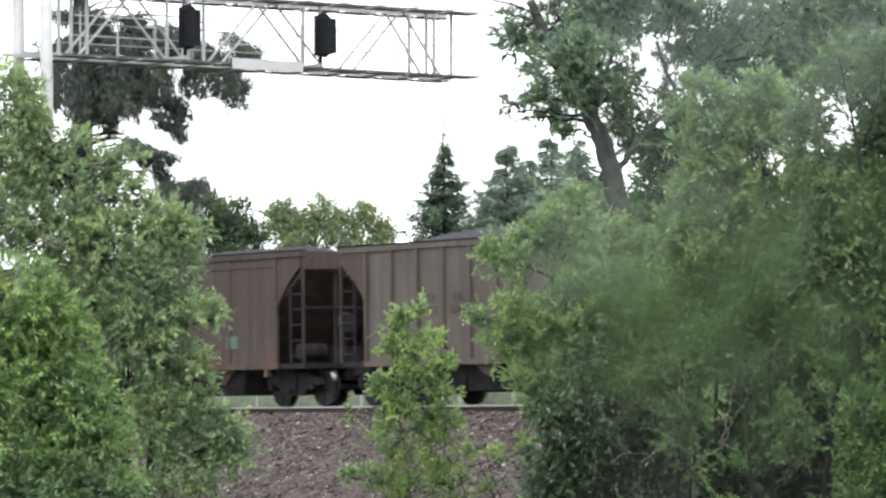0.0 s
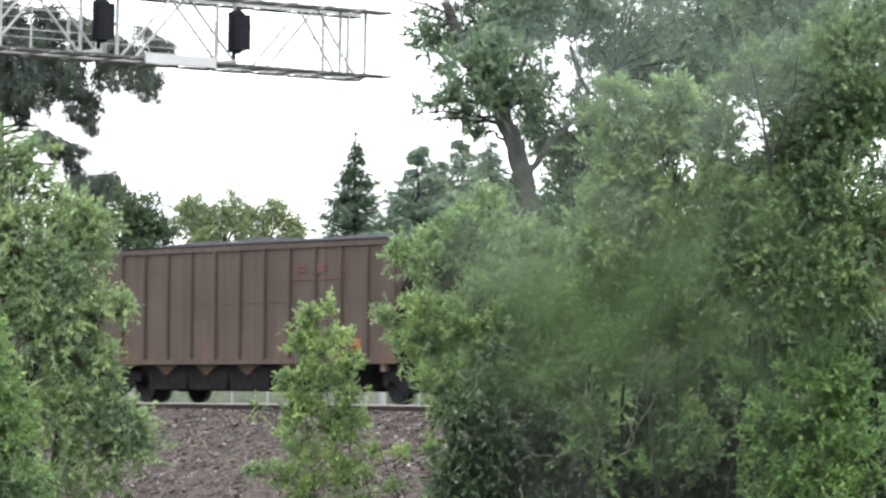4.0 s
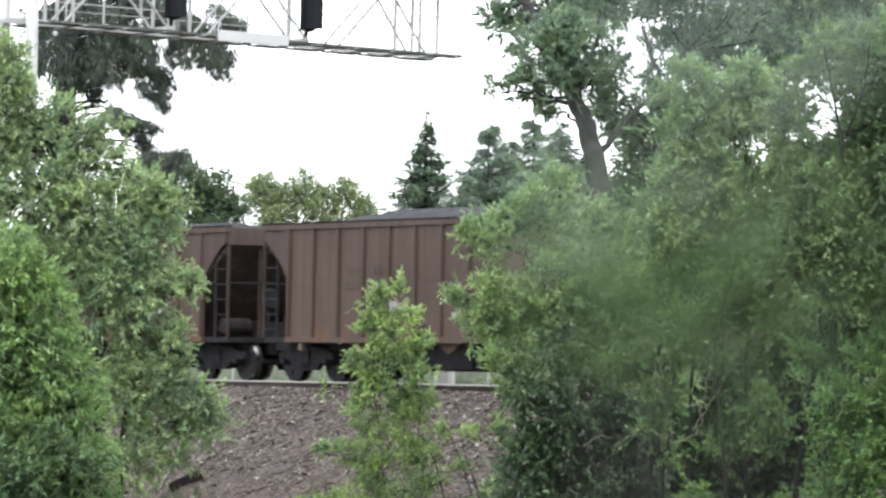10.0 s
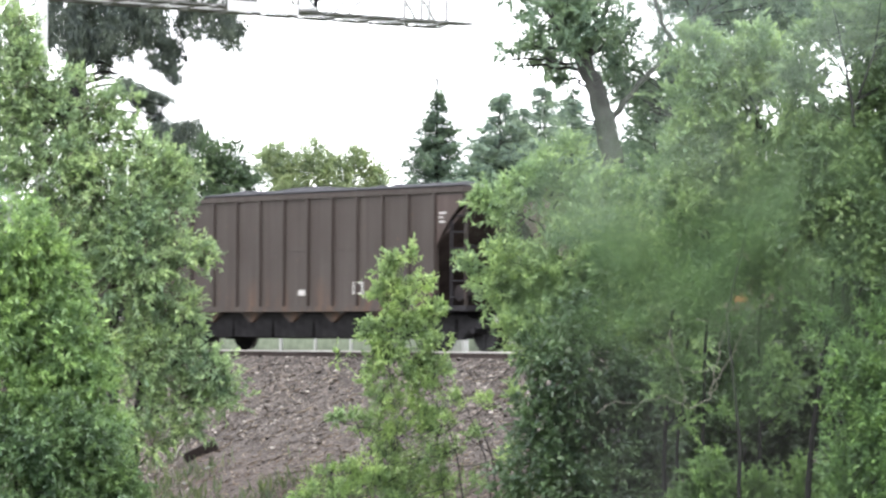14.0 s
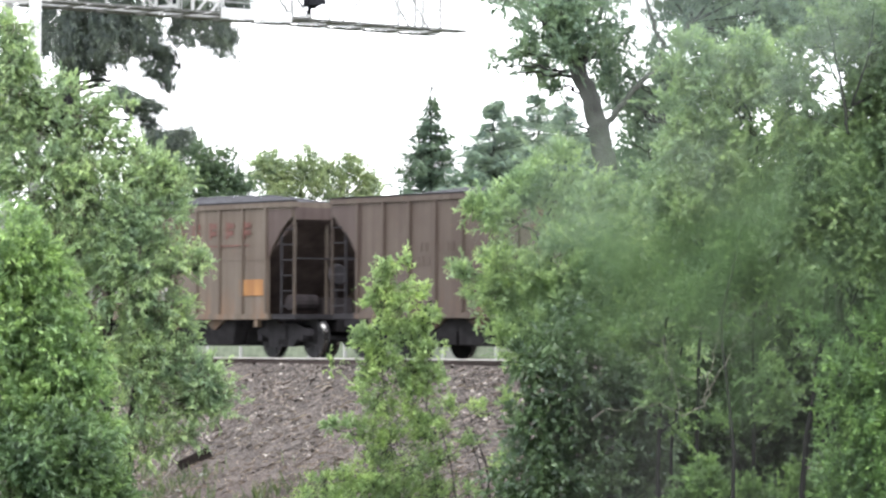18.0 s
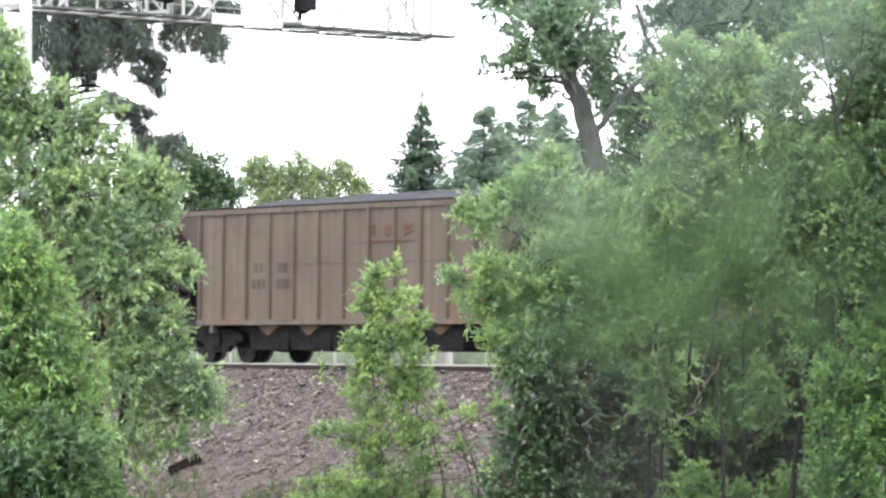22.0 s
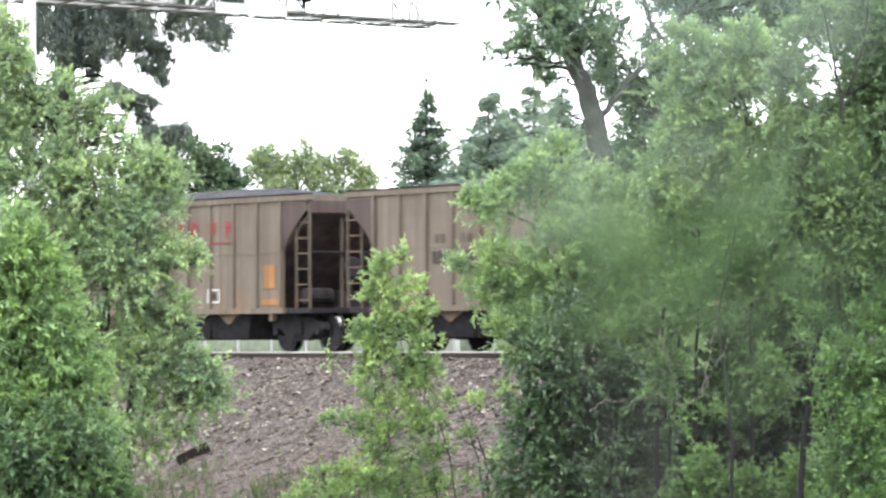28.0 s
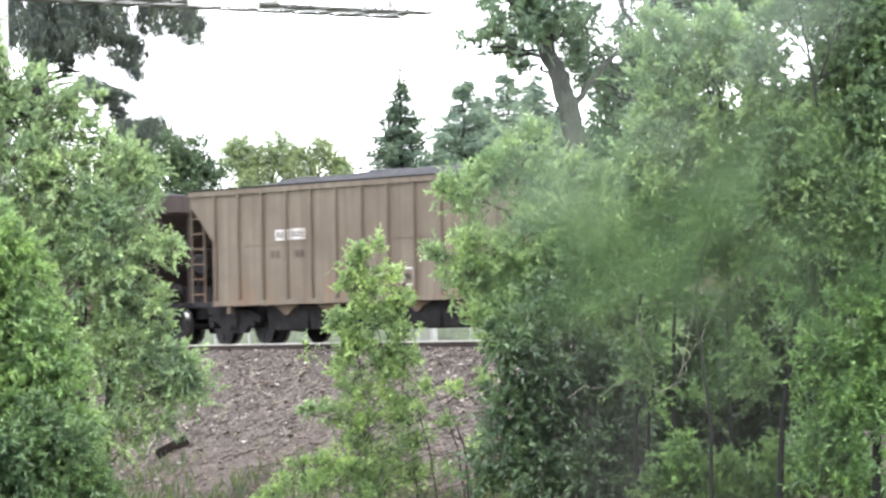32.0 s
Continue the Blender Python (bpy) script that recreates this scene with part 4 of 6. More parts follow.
def build_near_shrub():
    """Thin sprays of a shrub close to the standpoint, far out of focus; the pale ones imitate haze."""
    foot = on_ground(0.12, 1.45)
    base = site(*foot)
    ob = tagged(new("near_shrub"), "thin leafy shrub tips close by, out of focus", "bush")
    ob.matrix_basis = Matrix.Translation(base)
    rng = random.Random(71)
    nrng = np.random.default_rng(71)
    B, A, N = [], [], []
    for u, w, z, r in SPRAY:
        c = np.array(site(u, w, z) - base)
        k = max(2, int(7.5 * (r / 0.019) ** 2))
        B.append(c + nrng.normal(0, 0.75 * r, (k, 3)) * np.array([1, 1, 0.9]))
        A.append(nrng.normal(0, 0.7, (k, 3)) + np.array([0, 0, 0.5]))
        N.append(nrng.normal(0, 0.5, (k, 3)) + np.array([0.8, -0.6, 0.4]))
        bm = bmesh.new()
        limb(bm, [Vector((0, 0, -0.05)), Vector(c) * 0.5 + Vector((0.01, 0.01, 0)), Vector(c) - Vector((0, 0, 0.03))], 0.004, 0.0006, rng, 0.006)
        part("stem", bm, M_BARK, ob, "", True)
    B, A, N = (np.concatenate(q) for q in (B, A, N))
    LL = nrng.uniform(0.022, 0.04, len(B))
    part("crown", leaf_mesh("crown", B, A, N, LL, LL * 0.13, L_NEAR), L_NEAR, ob)
    srng = np.random.default_rng(75)
    B = np.concatenate([np.array(site(u, 1.4, z) - base) + srng.normal(0, 0.014, (6, 3)) for u, z in ((0.118, 0.222), (0.134, 0.206), (0.128, 0.240))])
    LL = srng.uniform(0.022, 0.036, len(B))
    part("crown", leaf_mesh("crown", B, srng.normal(0, 0.7, B.shape) + np.array([0, 0, 0.5]), srng.normal(0, 0.5, B.shape) + np.array([0.8, -0.6, 0.4]), LL, LL * 0.13, L_NEAR), L_NEAR, ob)
    # added pale leaves, blurred into a veil of haze
    B = []
    for u, w, z, r in SPRAY_VEIL:
        c = np.array(site(u, w, z) - base)
        B.append(c + nrng.normal(0, 0.7 * r, (max(2, int(3.3 * (r / 0.0158) ** 2)), 3)))
        bm = bmesh.new()
        limb(bm, [Vector((0, 0, -0.05)), Vector(c) * 0.5 + Vector((0.01, 0.01, 0)), Vector(c) - Vector((0, 0, 0.03))], 0.004, 0.0006, rng, 0.006)
        part("stem", bm, M_BARK, ob, "", True)
    B = np.concatenate(B)
    A, N = nrng.normal(0, 0.7, B.shape) + np.array([0, 0, 0.5]), nrng.normal(0, 0.5, B.shape) + np.array([0.8, -0.6, 0.4])
    LL = nrng.uniform(0.018, 0.03, len(B))
    part("crown", leaf_mesh("crown", B, A, N, LL, LL * 0.13, L_VEIL), L_VEIL, ob, "pale thin leaf tips added as a veil of haze")
    # more single pale leaves, added to spread the haze over the upper right
    k = 11
    B = np.array([site(u, 0.9, z) - base for u, z in zip(srng.uniform(0.026, 0.096, k), srng.uniform(0.235, 0.270, k))])
    LL = srng.uniform(0.018, 0.028, k)
    part("crown", leaf_mesh("crown", B, srng.normal(0, 0.7, B.shape) + np.array([0, 0, 0.5]), srng.normal(0, 0.5, B.shape) + np.array([0.8, -0.6, 0.4]), LL, LL * 0.13, L_VEIL), L_VEIL, ob, "pale thin leaf tips added as a veil of haze")
    for p in B[::4]:
        bm = bmesh.new()
        limb(bm, [Vector((0, 0, -0.05)), Vector(p) * 0.5 + Vector((0.01, 0.01, 0)), Vector(p)], 0.004, 0.0004, rng, 0.006)
        part("stem", bm, M_BARK, ob, "", True)


build_near_shrub()


def conifer(name, label, foot, height, spread, mat, seed, levels, lead=0.86, group=""):
    """A spruce: a straight trunk with whorls of sagging boughs set with needle sprays."""
    base = site(*foot)
    ob = tagged(new(name), label, "tree", group)
    ob.matrix_basis = Matrix.Translation(base)
    rng = random.Random(seed)
    part("trunk", tube(bmesh.new(), [(0, 0, -0.3), (0.03, 0, height * 0.5), (0, 0, height * 0.84), (0.10, 0.05, height)], [height * 0.018, height * 0.010, 0.02, 0.006], 8), M_BARK, ob, "", True)
    B, A, N, LL = [], [], [], []
    nrng = np.random.default_rng(seed)
    for i in range(levels):
        t = i / levels
        z = height * (0.12 + 0.78 * t)
        reach = spread * max(0.0, 1 - t / lead) + (0.10 if t < lead else 0.38)
        whorl = 9 if t < 0.75 else 5 if t < lead else 2
        for j in range(whorl):
            a = i * 2.4 + j * math.tau / whorl + rng.uniform(-0.25, 0.25)
            ln = reach * rng.uniform(0.50, 1.15)
            d = np.array([math.cos(a), math.sin(a), 0])
            s = np.linspace(0.08, 1, max(5, int(ln * 10)))
            spine = np.array([0, 0, z + rng.uniform(-0.3, 0.3)]) + d * (s * ln)[:, None] + np.array([0, 0, 1.0]) * ((-0.22 * s + 0.34 * s * s) * ln)[:, None]
            bm = bmesh.new()
            tube(bm, [spine[0], spine[len(s) // 2], spine[-1]], [0.03, 0.02, 0.006], 4)
            part("bough", bm, M_BARK, ob)
            for p, q in zip(spine, s):
                k = (9 if lead < 0.9 else 15) if t < lead else 6
                side = np.array([-d[1], d[0], 0]) * nrng.uniform(-1, 1, k)[:, None]
                off = side * (0.21 * ln * (1.1 - q) + 0.05) * nrng.random(k)[:, None] + np.array([0, 0, -0.16]) * nrng.random(k)[:, None]
                B.append(p + off + nrng.normal(0, 0.03, (k, 3)))
                A.append(d * 0.8 + side + nrng.normal(0, 0.25, (k, 3)) + np.array([0, 0, -0.25]))
                N.append(nrng.normal(size=(k, 3)) * 0.9 + np.array([0, 0, 0.6]))
                LL.append(nrng.uniform(0.16, 0.36, k) * (1.0 if t < lead else 0.5))
    B, A, N, LL = (np.concatenate(q) for q in (B, A, N, LL))
    part("crown", leaf_mesh("crown", B, A, N, LL, LL * 0.11, mat), mat, ob)
    return ob


conifer("spruce", "pointed dark green spruce with a thin leader", on_ground(-0.52, 140), 11.3, 3.5, L_SPRUCE, 31, 42)
CEDARS = [(1.45, 8.13, 1.7), (2.07, 7.62, 1.5), (2.85, 8.49, 2.1), (3.66, 8.11, 2.1), (4.53, 7.25, 1.9), (0.99, 6.80, 1.3)]
for i, (u, top, spread) in enumerate(CEDARS):
    foot = on_ground(u, 127.8 + (i % 3) * 0.9)
    conifer("cedar", "blue-green cedar with upswept pointed tips", foot, (top - foot[2]) * 1.10, 4.0 + 0.3 * spread, L_CEDAR, 50 + i, 26, 0.97, "cedars behind the train")


def build_pine():
    """The big dark pine: boughs reach out from the trunk, each ends in hanging tassels of needles."""
    foot = on_ground(-11.9, 131.2)
    base = site(*foot)
    ob = tagged(new("pine"), "large dark pine with drooping boughs", "tree")
    ob.matrix_basis = Matrix.Translation(base)
    part("trunk", tube(bmesh.new(), [(0, 0, -0.3), (0.1, 0, 7), (0, 0.1, 16)], [0.5, 0.4, 0.2], 10), M_BARK, ob, "", True)
    nrng = np.random.default_rng(41)
    B, A, N, LL = [], [], [], []
    # tassels: where each begins and ends (right, up), and its half width
    inner = [
        (-12.39, 11.69, -12.38, 9.61, 0.35), (-11.69, 11.7, -11.67, 9.16, 0.42), (-11.16, 11.7, -11.05, 8.99, 0.42), (-10.72, 11.35, -10.65, 8.71, 0.21),
        (-10.35, 11.53, -10.34, 9.34, 0.32), (-9.99, 10.82, -9.86, 9.03, 0.11), (-11.87, 12.58, -10.81, 11.7, 0.79), (-9.75, 11.71, -9.85, 10.54, 0.28),
        (-9.4, 11.18, -9.33, 9.45, 0.26), (-9.64, 10.65, -9.51, 9.63, 0.12), (-8.97, 10.83, -8.82, 9.7, 0.16), (-8.95, 9.84, -8.51, 9.17, 0.18),
        (-8.58, 9.74, -8.31, 9.17, 0.12), (-9.1, 9.24, -8.86, 8.94, 0.11), (-8.58, 9.14, -8.4, 8.43, 0.11),
    ]
    outer = [
        (-8.75, 8.98, -8.61, 8.82, 0.09), (-8.25, 11.01, -8.25, 9.84, 0.11), (-7.81, 10.83, -7.7, 9.78, 0.09), (-8.02, 11.08, -8.02, 10.59, 0.16),
        (-7.53, 11.1, -7.31, 9.88, 0.14), (-7.11, 11.01, -6.94, 9.64, 0.14), (-6.77, 10.66, -6.64, 9.34, 0.11), (-7.64, 11.36, -6.75, 10.66, 0.21),
        (-6.61, 10.35, -6.56, 9.82, 0.07), (-6.94, 11.72, -6.23, 10.88, 0.21), (-8.34, 11.71, -7.81, 11.04, 0.35), (-9.09, 12.06, -8.52, 11.08, 0.42),
        (-6.21, 11.37, -6.07, 10.84, 0.11), (-10.11, 12.41, -9.4, 11.53, 0.49),
    ]
    lower = [
        (-10.01, 8.43, -9.8, 8.08, 0.18), (-9.8, 8.08, -8.94, 8.03, 0.16), (-8.99, 7.92, -8.69, 7.92, 0.07), (-9.27, 7.83, -8.97, 7.23, 0.14),
        (-9.52, 8.01, -9.36, 7.66, 0.11), (-9.11, 7.02, -7.88, 7.03, 0.09), (-7.93, 7.2, -7.72, 6.94, 0.09), (-8.67, 6.88, -8.31, 6.32, 0.25),
        (-8.32, 7.03, -8.12, 6.68, 0.18), (-8.93, 7.02, -8.75, 6.67, 0.11), (-9.7, 8.27, -9.59, 7.83, 0.11),
    ]
    across, down = np.array(RIGHT), np.array([0, 0, -1.0])
    for u0, z0, u1, z1, half in inner + outer + lower:
        depth = nrng.uniform(-0.8, 0.8)
        top, end = (np.array(site(u - 0.22, 130 + depth, z)) - np.array(base) for u, z in ((u0, z0), (u1, z1)))
        root = np.array([0, 0, max(3, top[2] + nrng.uniform(-0.3, 0.5))])
        q = np.linspace(0, 1, 8)
        spine = root + (top - root) * q[:, None] + np.array([0, 0, 0.4]) * np.sin(q * 3.1)[:, None]
        part("bough", tube(bmesh.new(), [Vector(p) for p in spine], [0.05 - 0.04 * v for v in q], 6), M_BARK, ob)
        length = np.linalg.norm(end - top)
        # sprigs along the tassel, each a tuft of needles
        for _ in range(int(27 * (length + 0.3) * (half + 0.08) / 0.1) + 5):
            t = nrng.random()
            core = top + (end - top) * t
            wide = half * 0.95 * (1.0 - 0.45 * t)
            core = core + across * nrng.uniform(-1, 1) * wide + nrng.normal(0, 0.25, 3) * np.array(AHEAD)
            k = 13
            fall = nrng.uniform(0.10, 0.30)
            B.append(core + nrng.normal(0, 0.05, (k, 3)) + down * (fall * nrng.random(k))[:, None])
            lean = across * nrng.normal(0.0, 0.35) + down
            A.append(lean + nrng.normal(0, 0.35, (k, 3)))
            N.append(nrng.normal(size=(k, 3)))
            LL.append(nrng.uniform(0.10, 0.27, k))
    B, A, N, LL = (np.concatenate(q) for q in (B, A, N, LL))
    part("crown", leaf_mesh("crown", B, A, N, LL, LL * 0.13, L_PINE), L_PINE, ob)


build_pine()


def build_far_wood():
    """Woods that close the view behind the track, one band of clumps."""
    rng = np.random.default_rng(9)
    lobes = [(u + rng.uniform(-1, 1), 215 + rng.uniform(-8, 8), z + rng.uniform(-0.5, 0.5), rng.uniform(1.6, 2.4)) for u in np.arange(-46, 50, 2.6) for z in (0.8, 3.4)]
    arrays, feet = foliage(lobes, 60, 26, leaf=(0.34, 0.13), shoot=0.8, per=12)
    tagged(new("far_wood", leaf_mesh("far_wood", *arrays, L_HDARK)), "belt of dark green woods in the distance", "wood", kind="stuff")


build_far_wood()


def build_grass():
    rng = np.random.default_rng(23)
    k = 16000
    x = rng.uniform(-16, 30, k)
    y = rng.uniform(-12, -7.3, k) + rng.normal(0, 0.3, k)
    keep = np.array([noise.noise((a * 0.6, b * 0.6, 5)) > -0.12 - 0.10 * (-8.4 - b) for a, b in zip(x, y)])
    x, y = x[keep], y[keep]
    k = len(x)
    base = np.stack([x, y, [ground_height(a, b) - 0.02 for a, b in zip(x, y)]], 1)
    up = np.stack([rng.normal(0, 0.35, k), rng.normal(0, 0.35, k), np.ones(k)], 1)
    ln = rng.uniform(0.14, 0.50, k)
    tagged(new("grass", leaf_mesh("grass", base, up, rng.normal(size=(k, 3)), ln, ln * 0.07, L_GRASS)), "ragged green and straw-coloured grass at the foot of the bank", "grass", kind="stuff")


build_grass()


# ---- signal gantry ----
def build_gantry():
    g = tagged(new("signal_gantry"), "galvanised cantilever signal bridge over the tracks", "signal bridge")
    sag = Matrix.Translation((0, -4.0, 8.8)) @ Matrix.Rotation(radians(-0.72), 4, "X") @ Matrix.Translation((0, 4.0, -8.8))
    g.matrix_basis = sag
    y0, y1 = -4.4, 9.2
    xa, xb = -13.3, -12.5
    z0, z1 = 8.80, 10.48
    for x in (-13.5, -12.1):
        part("mast", tube(bmesh.new(), [(x, -3.87, ground_height(x, -3.87) - 0.3), (x, -3.87, 13.4)], [0.17, 0.15], 12), M_GALV, g, "", True).matrix_basis = sag.inverted()
    for x in (xa, xb):
        for z in (z0, z1):
            part("chord", boxes((x - 0.04, x + 0.04, y0, 8.95 if z > 9 else 9.1, z - 0.042, z + 0.042)), M_GALV, g)
        for y in (-3.3, -2.5, 0.3, 0.9, 4.42, 7.75, 8.55):
            part("strut", boxes((x - 0.035, x + 0.035, y - 0.035, y + 0.035, z0, z1)), M_GALV, g)
        for y in (-1.2, 2.98, 6.98):
            for d in (-1.55, 1.2 if y > 6 else 1.55):
                part("diagonal", rod((x, y, z1), (x, y + d, z0), 0.036), M_GALV, g)
        part("mast_brace", rod((x, -4.0, 12.3), (x, -0.9, z1), 0.05), M_GALV, g)
    for i in range(12):
        y = -3.6 + i * 1.1
        part("crossbeam", boxes((xa - 0.5, xb + 0.5, y - 0.025, y + 0.025, z0 - 0.085, z0 - 0.05)), M_GRATE, g)
        part("crossbeam", boxes((xa - 0.3, xb + 0.3, y - 0.03, y + 0.03, z1 + 0.055, z1 + 0.09)), M_GALV, g)
    for z in (z0, z1):
        for x in (xa - 0.55, xb + 0.55):
            for up in (0.45, 0.95):
                part("handrail", rod((x, y0 + 1.2, z + up), (x, y1, z + up), 0.014), M_GALV, g)
            for i in range(12):
                y = y0 + 1.4 + i * 1.08
                part("rail_post", rod((x, y, z - 0.02), (x, y, z + 1.05), 0.016), M_GALV, g)
            inner = xa if x < xa else xb
            for i in range(11):
                y = y0 + 0.95 + i * 1.155
                part("grating", boxes((min(x, inner) + 0.03, max(x, inner) - 0.03, y, y + 0.95, z - 0.075, z - 0.048)), M_GRATE, g)
            part("walkway_edge", boxes((x - 0.02, x + 0.02, y0 + 0.9, y1 + 0.15, z - 0.045, z - 0.012)), M_GRATE, g)
    part("name_board", boxes((xb + 0.58, xb + 0.63, 1.38, 3.5, z0 - 0.17, z0 + 0.10)), M_SIGN, g, "blank white name board")

    for y, up in ((0.75, 0.12), (4.80, 0.12), (4.80, 1.95)):
        s = tagged(new("signal_head"), "black three-light signal head with hooded lenses")
        s.parent = g
        s.matrix_basis = pose(-11.72, y - 0.80, z0 + up)
        bm = bmesh.new()
        bmesh.ops.create_circle(bm, cap_ends=True, segments=20, radius=0.26)
        for v in bm.verts:
            v.co = Vector((0.0, v.co.x, v.co.y * 1.0))
            v.co.z = v.co.z + (0.98 if v.co.z > 0 else 0.36)
        r = bmesh.ops.extrude_face_region(bm, geom=bm.faces[:])
        bmesh.ops.translate(bm, verts=[q for q in r["geom"] if isinstance(q, bmesh.types.BMVert)], vec=(0.05, 0, 0))
        bmesh.ops.recalc_face_normals(bm, faces=bm.faces[:])
        part("backing_plate", bm, M_HEAD, s)
        part("lamp_case", boxes((-0.22, -0.005, -0.13, 0.13, 0.15, 1.18)), M_HEAD, s)
        for z in (0.34, 0.64, 0.94):
            hood = boxes((0.055, 0.44, -0.14, 0.14, z - 0.152, z + 0.152))
            for v in hood.verts:
                if v.co.x > 0.3:
                    v.co.y *= 0.9
                    v.co.z -= 0.02
            part("hood", hood, M_HEAD, s)
        part("stem", rod((-0.11, 0, -0.12), (-0.11, 0, 0.16), 0.05), M_HEAD, s)
        part("bracket", boxes((-0.80, -0.06, -0.05, 0.05, -0.12, -0.04)), M_GALV, s, "galvanised mounting arm")


build_gantry()

# ---- the coal train ----
LENGTH = 16.248
HT, HB = LENGTH / 2 - 0.80, LENGTH / 2 - 1.88
SIDE = 1.54
TRAIN = []


def place_of_gap(k, t):
    """Where along the track the coupling ahead of car k is at t seconds."""
    return -3.43 + 14.3025 * t + 0.00867 * t * t - LENGTH * k


PAINTS = {}
COLOURS = {
    "tan": (0.0854, 0.0703, 0.0552), "grey_tan": (0.0783, 0.0694, 0.0587), "brown": (0.0579, 0.0445, 0.0356), "red_brown": (0.0587, 0.0409, 0.0320),
    "dark_brown": (0.037, 0.030, 0.026), "black_brown": (0.022, 0.020, 0.020), "cream": (0.180, 0.162, 0.133), "beige": (0.128, 0.108, 0.090), "light_tan": (0.1050, 0.0881, 0.0668),
    "taupe": (0.0570, 0.0485, 0.0409), "umber": (0.047, 0.036, 0.030), "rust_brown": (0.050, 0.036, 0.032), "oxide": (0.053, 0.020, 0.017), "red": (0.190, 0.030, 0.034), "yellow": (0.315, 0.205, 0.018), "blue": (0.070, 0.145, 0.235), "orange": (0.205, 0.100, 0.033),
    "white": (0.416, 0.416, 0.404), "ochre": (0.17, 0.115, 0.030), "teal": (0.066, 0.119, 0.097), "pale_blue": (0.155, 0.25, 0.315), "ink": (0.024, 0.021, 0.020), "faded_white": (0.30, 0.30, 0.29), "washed_white": (0.20, 0.19, 0.17), "faded_red": (0.095, 0.042, 0.034),
}


# a factor below 1 darkens the paint: coal dust, and shade on the bays
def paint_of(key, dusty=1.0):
    name = key if dusty == 1.0 else key + "_dust_and_shade"
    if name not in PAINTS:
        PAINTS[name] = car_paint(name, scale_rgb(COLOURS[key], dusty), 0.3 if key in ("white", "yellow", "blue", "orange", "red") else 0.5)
    return PAINTS[name]


M_TREAD = plain("polished_wheel_tread", (0.36, 0.35, 0.33), 0.25, 1.0, 0.1, 6, 0.05)


def wheelset():
    bm = bmesh.new()
    tube(bm, [(0, -1.08, 0), (0, 1.08, 0)], 0.08, 8)
    for y, s in ((-0.76, -1), (0.76, 1)):
        tube(bm, [(0, y - 0.065, 0), (0, y + 0.065, 0)], 0.457, 28)
        tube(bm, [(0, y - s * 0.10, 0), (0, y - s * 0.066, 0)], 0.485, 28)
        tube(bm, [(0, y + s * 0.066, 0), (0, y + s * 0.10, 0)], 0.17, 12)
        for i in range(4):
            box(bm, -0.05, 0.05, min(y + s * 0.066, y + s * 0.085), max(y + s * 0.066, y + s * 0.085), 0.18, 0.36, Matrix.Rotation(i * math.tau / 4, 3, "Y"))
    bm.normal_update()
    for f in bm.faces:
        c = f.calc_center_median()
        if abs(f.normal.y) < 0.3 and 0.43 < math.hypot(c.x, c.z) < 0.47:
            f.material_index = 1
    return bm


def heap(seed):
    """Heaped coal: flat-topped with sloping ends, lumpy."""
    bm = bmesh.new()
    nx, ny = 150, 26
    grid = []
    for i in range(nx + 1):
        row = []
        for j in range(ny + 1):
            x, y = -HT + 0.12 + i * (2 * HT - 0.24) / nx, -SIDE + 0.1 + j * (2 * SIDE - 0.2) / ny
            e = max(0.0, min(1.0, (HT - abs(x) - 0.5) / (2.2 + 0.6 * seed)))
            c = math.cos(y / SIDE * 1.5) ** 0.7
            rough = 0.10 * noise.noise((x * 0.4 + seed * 9, y, 2)) * e + 0.03 * noise.noise((x * 2.3 + seed * 7, y * 2.3, 1)) + 0.035 * noise.noise((x * 5, y * 5, seed))
            z = 3.53 + ((0.03 + 0.27 + 0.07 * seed) * e ** 0.8 + rough) * c
            row.append(bm.verts.new((x, y, z)))
        grid.append(row)
    for i in range(nx):
        for j in range(ny):
            bm.faces.new((grid[i][j], grid[i + 1][j], grid[i + 1][j + 1], grid[i][j + 1]))
    return bm


